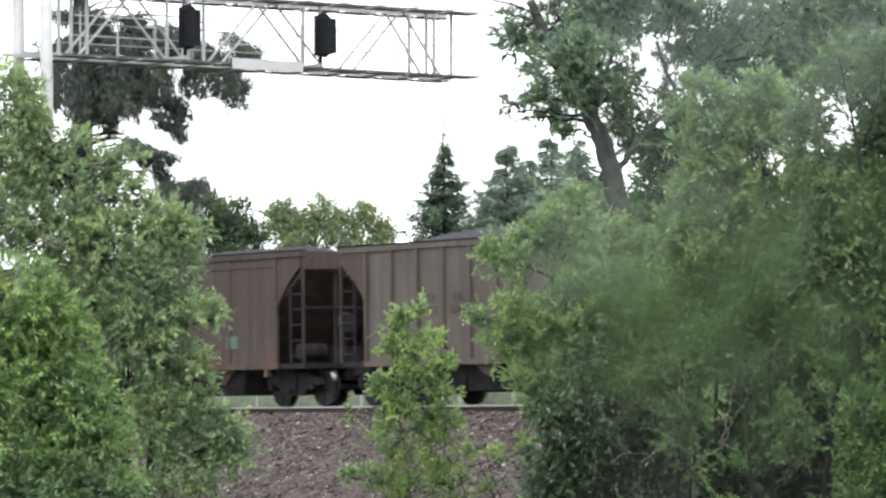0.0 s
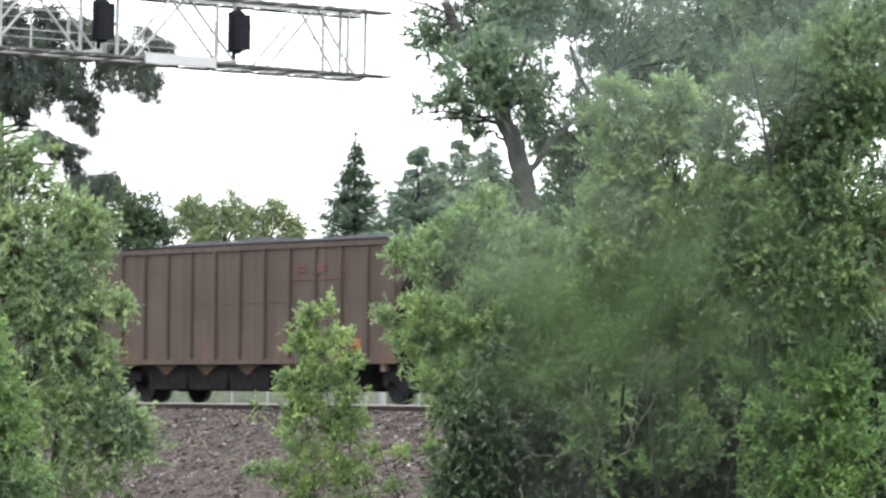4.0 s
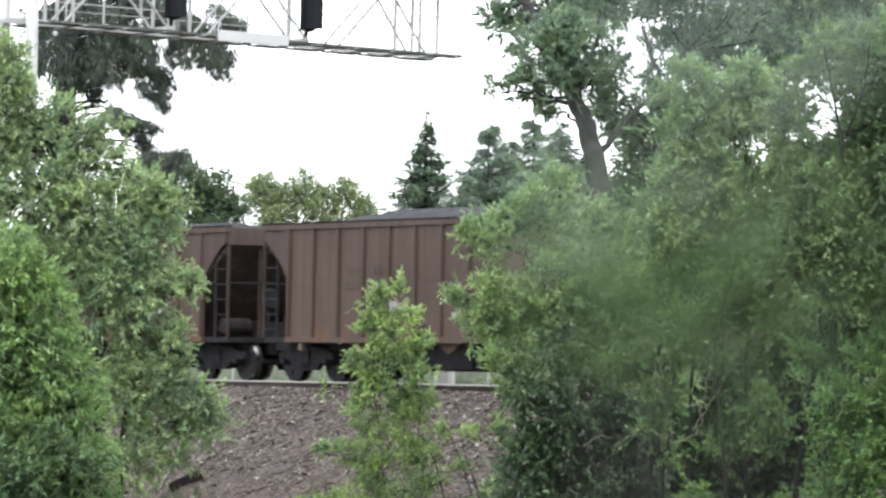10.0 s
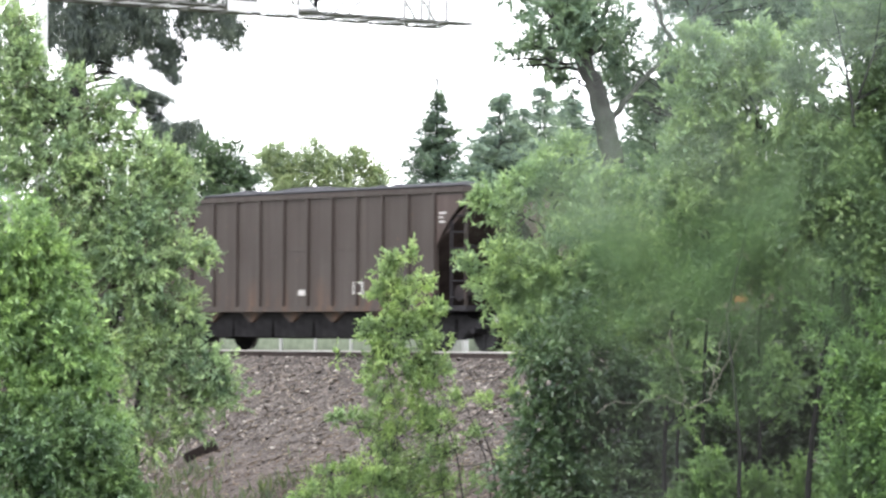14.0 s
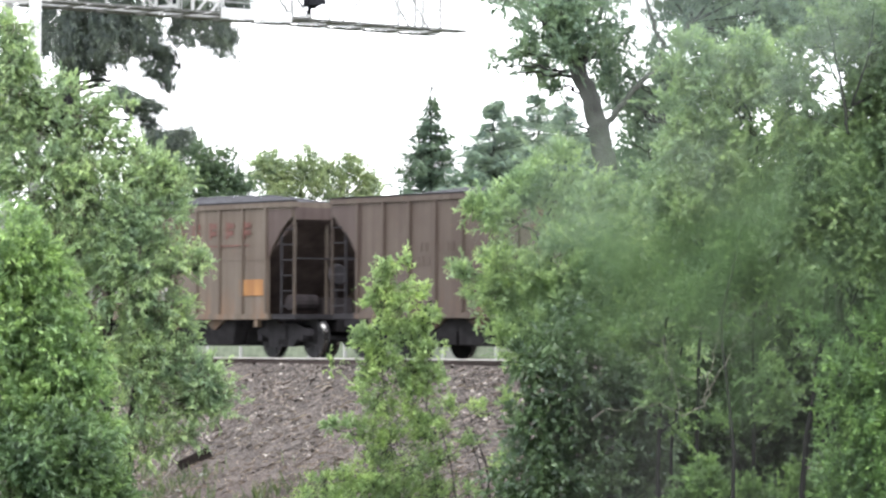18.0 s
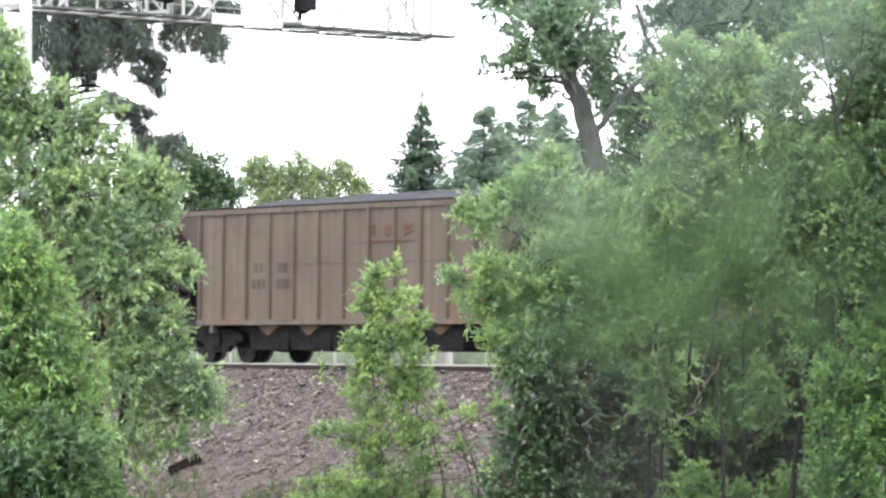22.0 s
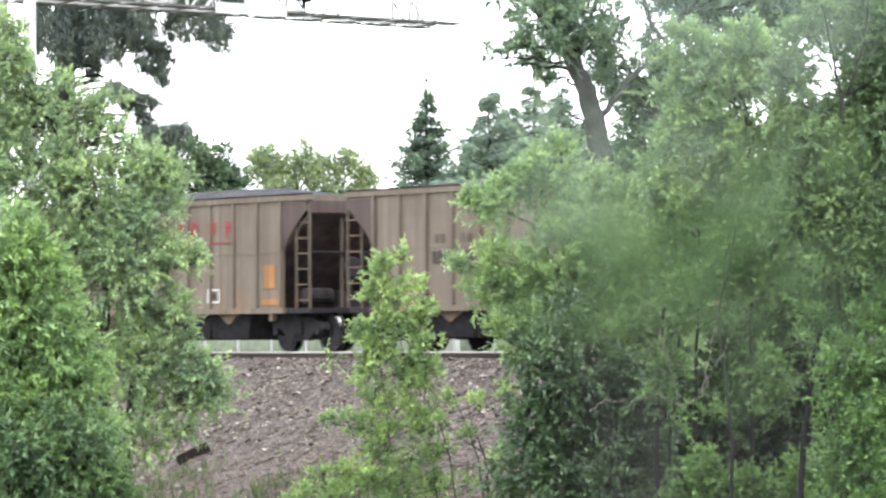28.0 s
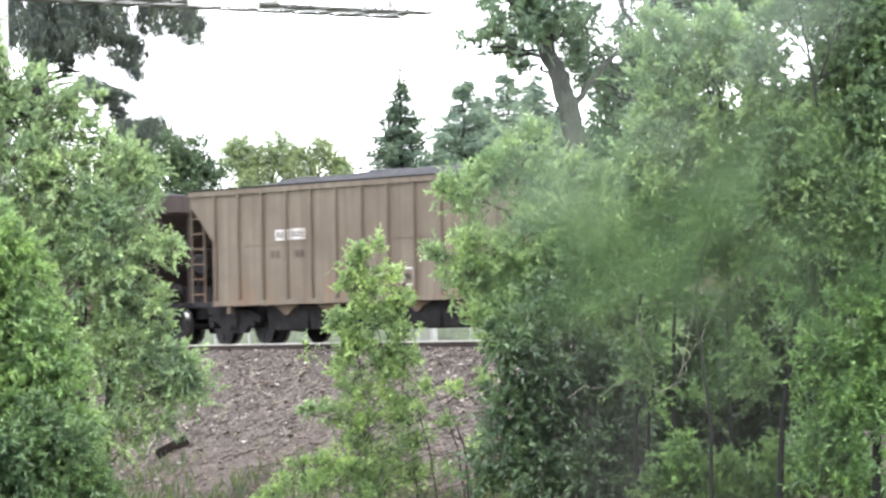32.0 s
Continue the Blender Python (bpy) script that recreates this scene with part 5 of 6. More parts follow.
def hopper(k, body, style, lead="", trail="", marks=()):
    """Coal hopper k: body colour, rib style, colours of its ends, and painted marks."""
    names = {"tan": "dusty tan", "grey_tan": "grey-tan", "brown": "weathered brown", "red_brown": "reddish brown", "dark_brown": "dark brown",
             "black_brown": "almost black", "cream": "cream-panelled", "light_tan": "light tan", "oxide": "oxide red", "umber": "umber-brown", "taupe": "taupe"}
    extra = "with wide smooth panels" if style == "wide" else "with side ribs"
    if any(m[0].startswith(("graf", "tag")) for m in marks):
        extra = "with white graffiti"
    elif lead:
        extra = f"with {lead.split('_')[-1]} end panel"
    car = tagged(new("coal_hopper_car"), f"{names[body]} coal hopper car {extra}, heaped with coal", "freight car", "cars of the coal train")
    P = paint_of(body)
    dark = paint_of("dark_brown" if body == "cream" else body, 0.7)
    worn = paint_of("rust_brown") if style == "ribs" and body != "black_brown" and k < 27 else P
    PL, PT = paint_of(lead) if lead else worn, paint_of(trail) if trail else worn
    key = body
    round_end = style != "panels" and k not in (26, 27, 28)
    zk, zt = (2.30, 3.27) if round_end else (2.36, 3.29)
    steps = [i * math.pi / 16 for i in range(9)] if round_end else []
    curve = [(HB + (HT - 0.06 - HB) * (0.3 * (1 - math.cos(a)) + 0.7 * a / math.pi * 2), zk + (zt - zk) * (0.3 * math.sin(a) + 0.7 * a / math.pi * 2)) for a in steps] or [(HB, zk), (HT - 0.06, zt)]
    out = [(-HB, 0.96), (HB, 0.96), *curve, (HT - 0.06, 3.52), (-HT + 0.06, 3.52), *[(-x, z) for x, z in curve[::-1]]]
    for y in (-SIDE, SIDE):
        shared(("side", key, round_end, y), "side_panel", lambda: prism(out, y - 0.025, y + 0.025), dark if style == "panels" else P, car)
        if style == "panels":
            shared(("upper", y), "upper_panel", lambda: boxes((-HB - 0.02, HB + 0.02, y - 0.031, y + 0.031, 1.03, 3.46)), P, car, "cream upper half of the side")
    for s, q in ((1, PL), (-1, PT)):
        shared(("endwall", q.name, s), "end_panel", lambda: boxes((s * HT - 0.05, s * HT + 0.03, -SIDE, SIDE, 3.22, 3.50)), q, car)
        shared(("slope", s), "slope_sheet", lambda: prism([(s * (HT - 0.05), 3.24), (s * (HB - 1.9), 1.02), (s * (HB - 1.9), 0.97), (s * (HT - 0.05), 3.17)], -SIDE + 0.04, SIDE - 0.04), M_SLOPE, car, "coal-stained slope sheet")
        if q is not P and not (k == 1 and s > 0):
            for y in (-SIDE, SIDE):
                shared(("corner", q.name, round_end, s, y), "corner_panel", lambda: prism([(s * (HB - 0.16), 2.36), (s * (HB - 0.16), 3.46), (s * (HT - 0.07), 3.46), *[(s * (x - 0.006), z + 0.012) for x, z in curve[::-1] if z > 2.36], (s * (HB + 0.004), 2.36)], y - 0.032, y + 0.032), q, car)
        for y in (-SIDE + 0.02, SIDE - 0.02):
            pm = q if trail == "yellow" and s < 0 and k == 26 else dark
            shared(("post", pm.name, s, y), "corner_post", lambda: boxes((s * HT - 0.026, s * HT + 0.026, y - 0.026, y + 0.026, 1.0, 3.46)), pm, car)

            steel = dark if k > 23 else M_IRON
            rail = shared(("ladder", steel.name, s, y), "ladder", lambda: boxes((s * (HB + 0.52) - 0.022, s * (HB + 0.52) + 0.022, y - 0.02, y + 0.02, 1.0, 2.95)), steel, car)
            for i in range(6 if y < 0 else 0):
                a, b = sorted((s * (HB + 0.52), s * HT))
                shared(("rung", steel.name, s), "rung", lambda: boxes((a, b, y - 0.012, y + 0.012, -0.014, 0.014)), steel, rail, "", pose(0, 0, 1.20 + i * 0.36))
        shared(("platform", s), "end_sill", lambda: boxes((min(s * (HB - 0.3), s * HT), max(s * (HB - 0.3), s * HT), -1.5, 1.5, 0.90, 1.02)), M_IRON, car)
        for y in (-0.55, 0.55):
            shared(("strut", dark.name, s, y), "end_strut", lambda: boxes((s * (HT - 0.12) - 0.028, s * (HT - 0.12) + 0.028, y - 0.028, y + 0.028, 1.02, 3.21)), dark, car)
        shared(("crossbar", s), "grab_bar", lambda: boxes((s * (HT - 0.06) - 0.02, s * (HT - 0.06) + 0.02, -1.45, 1.45, 2.30, 2.34)), M_IRON, car)
        shared(("gear", s), "brake_box", lambda: boxes((s * (HB + 0.40) - 0.22, s * (HB + 0.40) + 0.22, -0.30, 0.40, 1.03, 1.42)), M_GEAR, car)
        shared(("tank", s), "air_reservoir", lambda: tube(bmesh.new(), [(s * (HB + 0.30), -1.15, 1.30), (s * (HB + 0.30), -0.45, 1.30)], 0.19, 12), M_GEAR, car)
        shared(("handwheel", s), "brake_wheel", lambda: tube(bmesh.new(), [(s * (HT - 0.05), -0.30, 1.95), (s * (HT + 0.02), -0.30, 1.95)], [0.26, 0.22], 16), M_IRON, car)
        shared(("rod", s), "brake_rod", lambda: boxes((s * (HT - 0.10) - 0.02, s * (HT - 0.10) + 0.02, -0.32, -0.28, 1.03, 1.95)), M_IRON, car)
        shared(("pad", s), "jacking_pad", lambda: boxes((s * (HB - 0.55) - 0.07, s * (HB - 0.55) + 0.07, -SIDE - 0.02, -SIDE + 0.1, 0.72, 0.90)), paint_of("light_tan"), car)
        shared(("coupler", s), "coupler", lambda: boxes((min(s * HT, s * (LENGTH / 2 - 0.02)), max(s * HT, s * (LENGTH / 2 - 0.02)), -0.13, 0.13, 0.72, 1.02), (s * (LENGTH / 2 - 0.22) - 0.2, s * (LENGTH / 2 - 0.22) + 0.2, -0.2, 0.2, 0.68, 1.06)), M_IRON, car)
    yo = SIDE + 0.07
    top = dark if style == "panels" else P
    shared(("chord", top.name), "top_chord", lambda: boxes((-HT, HT, -yo, -SIDE + 0.12, 3.52, 3.64), (-HT, HT, SIDE - 0.12, yo, 3.52, 3.64), (-HT, -HT + 0.16, -SIDE + 0.12, SIDE - 0.12, 3.47, 3.63), (HT - 0.16, HT, -SIDE + 0.12, SIDE - 0.12, 3.47, 3.63)), top, car, "coal-dusted top chord")
    shared("spill", "coal_dust_edge", lambda: boxes((-HT - 0.004, HT + 0.004, -yo - 0.008, -SIDE + 0.10, 3.642, 3.675), (-HT - 0.004, HT + 0.004, SIDE - 0.10, yo + 0.008, 3.642, 3.675)), M_BLACK, car, "black coal-dusted rim")
    n_ribs, depth, w = {"ribs": (12, 0.085, 0.085), "wide": (6, 0.05, 0.14), "panels": (11, 0.10, 0.12)}[style]
    rib_mat = paint_of("brown") if style == "panels" else P
    for y in (-SIDE, SIDE):
        s = -1 if y < 0 else 1
        shared(("sill", key, y), "side_sill", lambda: boxes((-HB - 0.05, HB + 0.05, y - 0.06, y + 0.06, 0.90, 1.03)), P, car)
        for i in range(n_ribs + 1):
            x = -HB + 0.06 + i * (2 * HB - 0.12) / n_ribs
            shared(("rib", style, rib_mat.name, s), "rib", lambda: boxes((-w / 2, w / 2, min(0.027 * s, depth * s), max(0.027 * s, depth * s), 1.03, 3.52)), rib_mat, car, "", pose(x, y, 0))
        if style == "ribs":
            shared(("seam", key, y), "weld_seam", lambda: boxes((-HB + 0.02, HB - 0.02, y - 0.036, y + 0.036, 2.30, 2.33)), P, car)
        if style == "panels":
            shared(("lowband", y), "lower_panel", lambda: boxes((-HB + 0.02, HB - 0.02, y - 0.036, y + 0.036, 1.03, 2.25)), paint_of("beige"), car, "grimy lower half of the side")
        if style == "wide":
            shared(("upband", key, y), "upper_band", lambda: boxes((-HB + 0.02, HB - 0.02, y - 0.042, y + 0.042, 3.30, 3.44)), P, car)
    tip = 0.66 if style == "ribs" else 0.54
    for i in range(5):
        x = -3.52 + i * 1.76
        for y in (-1.36, 1.30):
            # where the bays take the darker paint, it holds the shade under the body
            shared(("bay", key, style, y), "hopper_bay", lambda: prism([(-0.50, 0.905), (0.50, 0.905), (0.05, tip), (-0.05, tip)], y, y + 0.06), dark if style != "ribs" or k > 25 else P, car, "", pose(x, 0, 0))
        shared("chute", "chute", lambda: prism([(-0.90, 0.90), (0.90, 0.90), (0.80, 0.32), (-0.80, 0.32)], -1.30, 1.30), M_BLACK, car, "", pose(x, 0, 0))
        shared("gate", "outlet_gate", lambda: boxes((-0.87, 0.87, -0.95, 0.95, 0.28, 0.88)), M_BLACK, car, "", pose(x, 0, 0))
    shared("centre_sill", "centre_sill", lambda: boxes((-HT, HT, -0.32, 0.32, 0.62, 0.885)), M_BLACK, car)
    shared(("heap", k % 3), "coal_load", lambda: heap(k % 3), M_COAL, car, "heaped black coal")
    axles = []
    for s in (1, -1):
        truck = shared("bolster", "truck", lambda: boxes((-0.2, 0.2, -1.15, 1.15, 0.42, 0.72)), M_IRON, car, "four-wheel truck", pose(s * (LENGTH / 2 - 1.95), 0, 0))
        for y in (-1.02, 1.02):
            shared("frame", "side_frame", lambda: prism([(-1.12, 0.52), (-1.12, 0.66), (-0.55, 0.80), (0.55, 0.80), (1.12, 0.66), (1.12, 0.52), (0.72, 0.50), (0.42, 0.26), (-0.42, 0.26), (-0.72, 0.50)], -0.07, 0.07), M_IRON, truck, "", pose(0, y, 0))
            for i in (-0.14, 0.0, 0.14):
                shared("spring", "spring", lambda: tube(bmesh.new(), [(0, 0, 0.30), (0, 0, 0.60)], 0.06, 8), M_BLACK, truck, "", pose(i, y * 1.04, 0))
        for a in (-0.89, 0.89):
            w = shared("axle", "wheelset", wheelset, M_WHEEL, truck, "", pose(a, 0, 0.457))
            if len(w.data.materials) < 2:
                w.data.materials.append(M_TREAD)
            axles.append((w, a))
            for y in (-1.12, 1.12):
                shared("cap", "bearing_cap", lambda: tube(bmesh.new(), [(0, -0.05, 0), (0, 0.05, 0)], 0.085, 10), M_IRON, truck, "", pose(a, y, 0.47))
    for i, m in enumerate(marks):
        painted_mark(car, k * 31 + i, *m)
    TRAIN.append((k, car, axles))
    return car


M_GEAR = plain("dusty_brake_gear", (0.028, 0.024, 0.025), 0.9, 0.0, 0.5, 4, 0.3, 0.08)
M_SLOPE = plain("coal_stained_steel", (0.060, 0.046, 0.044), 0.9, 0.0, 0.5, 2.5, 0.2, 0.08)
SKIN = -SIDE - 0.038


def slab(bm, x, z, w, h, d=0.010):
    box(bm, x - w / 2, x + w / 2, SKIN - d, SKIN, z - h / 2, z + h / 2)


def number_bars(car, count, x, z, tall, mat):
    """A painted number as plain upright bars, one for each character."""
    bm = bmesh.new()
    for i in range(count):
        slab(bm, x + (i - (count - 1) / 2) * tall * 0.78, z, tall * 0.5, tall, 0.020)
    tagged(part("stencil", bm, mat, car), "black painted number marks", kind="stuff")


def painted_mark(car, seed, kind, x, z, w, h):
    """Paint on the near side: rect, box (framed square), dash (faded lettering as bars), text, plates, graf, tag, num, fleet."""
    rng = random.Random(seed)
    kind, _, colour = kind.partition(":")
    mat = paint_of(colour or "white")
    ink = paint_of("ink")
    z = min(z, 3.44 - h / 2)
    bm = bmesh.new()
    if kind in ("text", "num"):
        x = -HB + 0.06 + round((x + HB - 0.06) / (2 * HB - 0.12) * 12) * (2 * HB - 0.12) / 12
    if kind == "rect":
        if colour == "white" and z > 2.8:
            for i, wide in enumerate((1.0, 0.6, 0.85)):
                slab(bm, x - w * (1 - wide) / 2, z + (1 - i) * h * 0.36, w * wide, h * 0.17)
        else:
            slab(bm, x, z, w, h)
        part("paint_patch", bm, mat, car)
    elif kind == "box":
        h = max(h, 0.28)
        for q in (-1, 1):
            slab(bm, x + q * (w / 2 - 0.025), z, 0.05, h)
            slab(bm, x, z + q * (h / 2 - 0.02), w, 0.04, 0.012)
        board = part("data_panel", bm, mat, car, "white framed data panel")
        bm = bmesh.new()
        for dx in (-0.16, 0.06):
            slab(bm, x + dx * w, z, 0.16 * w, 0.14, 0.014)
        slab(bm, x + 0.22 * w, z - 0.02, 0.1 * w, 0.10, 0.014)
        tagged(part("stencil", bm, ink, board), kind="stuff")
    elif kind == "dash":
        n_b = max(3, int(w / 0.75))
        for i in range(n_b):
            bx = x - w / 2 + (i + 0.5) * w / n_b
            slab(bm, bx, z, 0.10, h * 0.7)
            slab(bm, bx + w / n_b * 0.22, z + h * 0.2, w / n_b * 0.34, h * 0.22, 0.009)
            slab(bm, bx + w / n_b * 0.22, z - h * 0.1, w / n_b * 0.30, h * 0.2, 0.009)
        slab(bm, x, z - h * 0.62, w * 0.94, 0.035, 0.008)
        part("faded_lettering", bm, mat, car, "faded red lettering")
    elif kind == "text":
        rows = 2 if h > 0.4 else 1
        for r in range(rows):
            rz = z + (h * 0.26 if r == 0 and rows == 2 else (-h * 0.26 if rows == 2 else 0))
            for dx in ((-0.62, -0.40, 0.40, 0.62) if rows == 1 or r == 0 else (-0.72, -0.52, -0.32, 0.32, 0.52, 0.72)):
                slab(bm, x + dx, rz, 0.13, h / rows * 0.6)
        tagged(part("stencil", bm, paint_of("brown") if rng.random() < 0.6 else ink, car), "worn dark stencilled marks", kind="stuff")
    elif kind == "num":
        number_bars(car, 3, x - 0.52, z, h * 0.8, ink)
        number_bars(car, 3, x + 0.52, z, h * 0.8, ink)
    elif kind == "fleet":
        for i in range(2):
            bx = -HB + 0.06 + (round((x + HB) / ((2 * HB - 0.12) / 11) - 1.0) + i + 0.54) * (2 * HB - 0.12) / 11
            bm = bmesh.new()
            slab(bm, bx, z, 0.78, h * 1.05, 0.016)
            part("number_board", bm, mat, car, "white board with black lettering")
            number_bars(car, 2, bx, z + h * 0.25, h * 0.26, ink)
            number_bars(car, 3, bx, z - h * 0.25, h * 0.26, ink)
    elif kind == "plates":
        rows = 2 if h > 0.5 else 1
        for r in range(rows):
            for cx in (-0.25, 0.25):
                bm = bmesh.new()
                pz = z + ((0.5 - r) * h * 0.56 if rows == 2 else 0) + 0.02 * cx
                if cx < 0 and rows == 2 and z > 2.1:
                    slab(bm, x - 0.17 * w, pz - 0.02, w * 0.24, h * 0.34)
                    part("faded_board", bm, paint_of("washed_white"), car, "washed-out pale patch")
                    continue
                slab(bm, x + cx * w, pz, w * (0.46 if rows == 2 else 0.42), h / rows * 0.78)
                board = part("number_board", bm, mat, car, "pale board with dark marks")
                bm = bmesh.new()
                n_b = 3 if rows == 1 else 4 if r == 0 else 6
                for i in range(n_b):
                    slab(bm, x + cx * w + (i - (n_b - 1) / 2) * w * 0.36 / n_b, pz, w * 0.2 / n_b, h / rows * 0.46, 0.014)
                tagged(part("stencil", bm, ink, board), kind="stuff")
    elif kind == "tag":
        mat = M_SPRAY
        for i, ch in enumerate("SHARE"):
            cu = bpy.data.curves.new("graffiti", "FONT")
            cu.body, cu.size, cu.extrude, cu.offset, cu.align_x, cu.align_y = ch, 1.0, 0.004, 0.058, "CENTER", "CENTER"
            cu.materials.append(mat)
            ob = tagged(new("graffiti", cu), "white sprayed block letter")
            ob.parent = car
            ob.matrix_basis = pose(x - w / 2 + (i + 0.5) * w / 5, SKIN - 0.008 - 0.002 * (i % 2), z + rng.uniform(-0.04, 0.04), 90, rng.uniform(-4, 4), 0) @ Matrix.Diagonal((w / 5 * 1.52, h * 1.16, 1.0, 1.0))
        for i in range(12):
            bx, t = x - w / 2 + (i + 0.5) * w / 12, w / 12
            low = z - h * 0.5 - rng.uniform(0.02, 0.10)
            a = [bm.verts.new((bx + dx, SKIN - 0.006 - 0.001 * (i % 2), q)) for dx, q in ((-t * 0.55, z - h * 0.42), (t * 0.55, z - h * 0.42), (t * 0.3, low), (-t * 0.2, low))]
            b = [bm.verts.new((v.co.x, SKIN, v.co.z)) for v in a]
            bm.faces.new(a)
            for q in range(4):
                bm.faces.new((a[q], a[(q + 1) % 4], b[(q + 1) % 4], b[q]))
        tagged(part("paint_drip", bm, mat, car, "ragged white paint below the letters"), kind="stuff")
    elif kind == "graf":
        n_b = max(2, int(w / 0.3))
        for i in range(n_b):
            bx = x - w / 2 + (i + 0.5) * w / n_b
            t = w / n_b
            for j in range(13):
                a = rng.uniform(-1.5, 1.5)
                ln, th = h * rng.uniform(0.35, 0.85), t * 0.11
                cx, cz = bx + rng.uniform(-0.3, 0.3) * t, z + rng.uniform(-0.2, 0.2) * h
                v = box(bm, -th / 2, th / 2, SKIN - 0.008 - 0.001 * (j + i % 2), SKIN, -ln / 2, ln / 2)
                for q in v:
                    q.co = Matrix.Rotation(a, 3, "Y") @ Vector((q.co.x, 0, q.co.z)) + Vector((cx, q.co.y, cz))
        tagged(part("graffiti", bm, paint_of("faded_white") if colour == "white" else mat, car, "small pale sprayed scrawl"), kind="stuff")


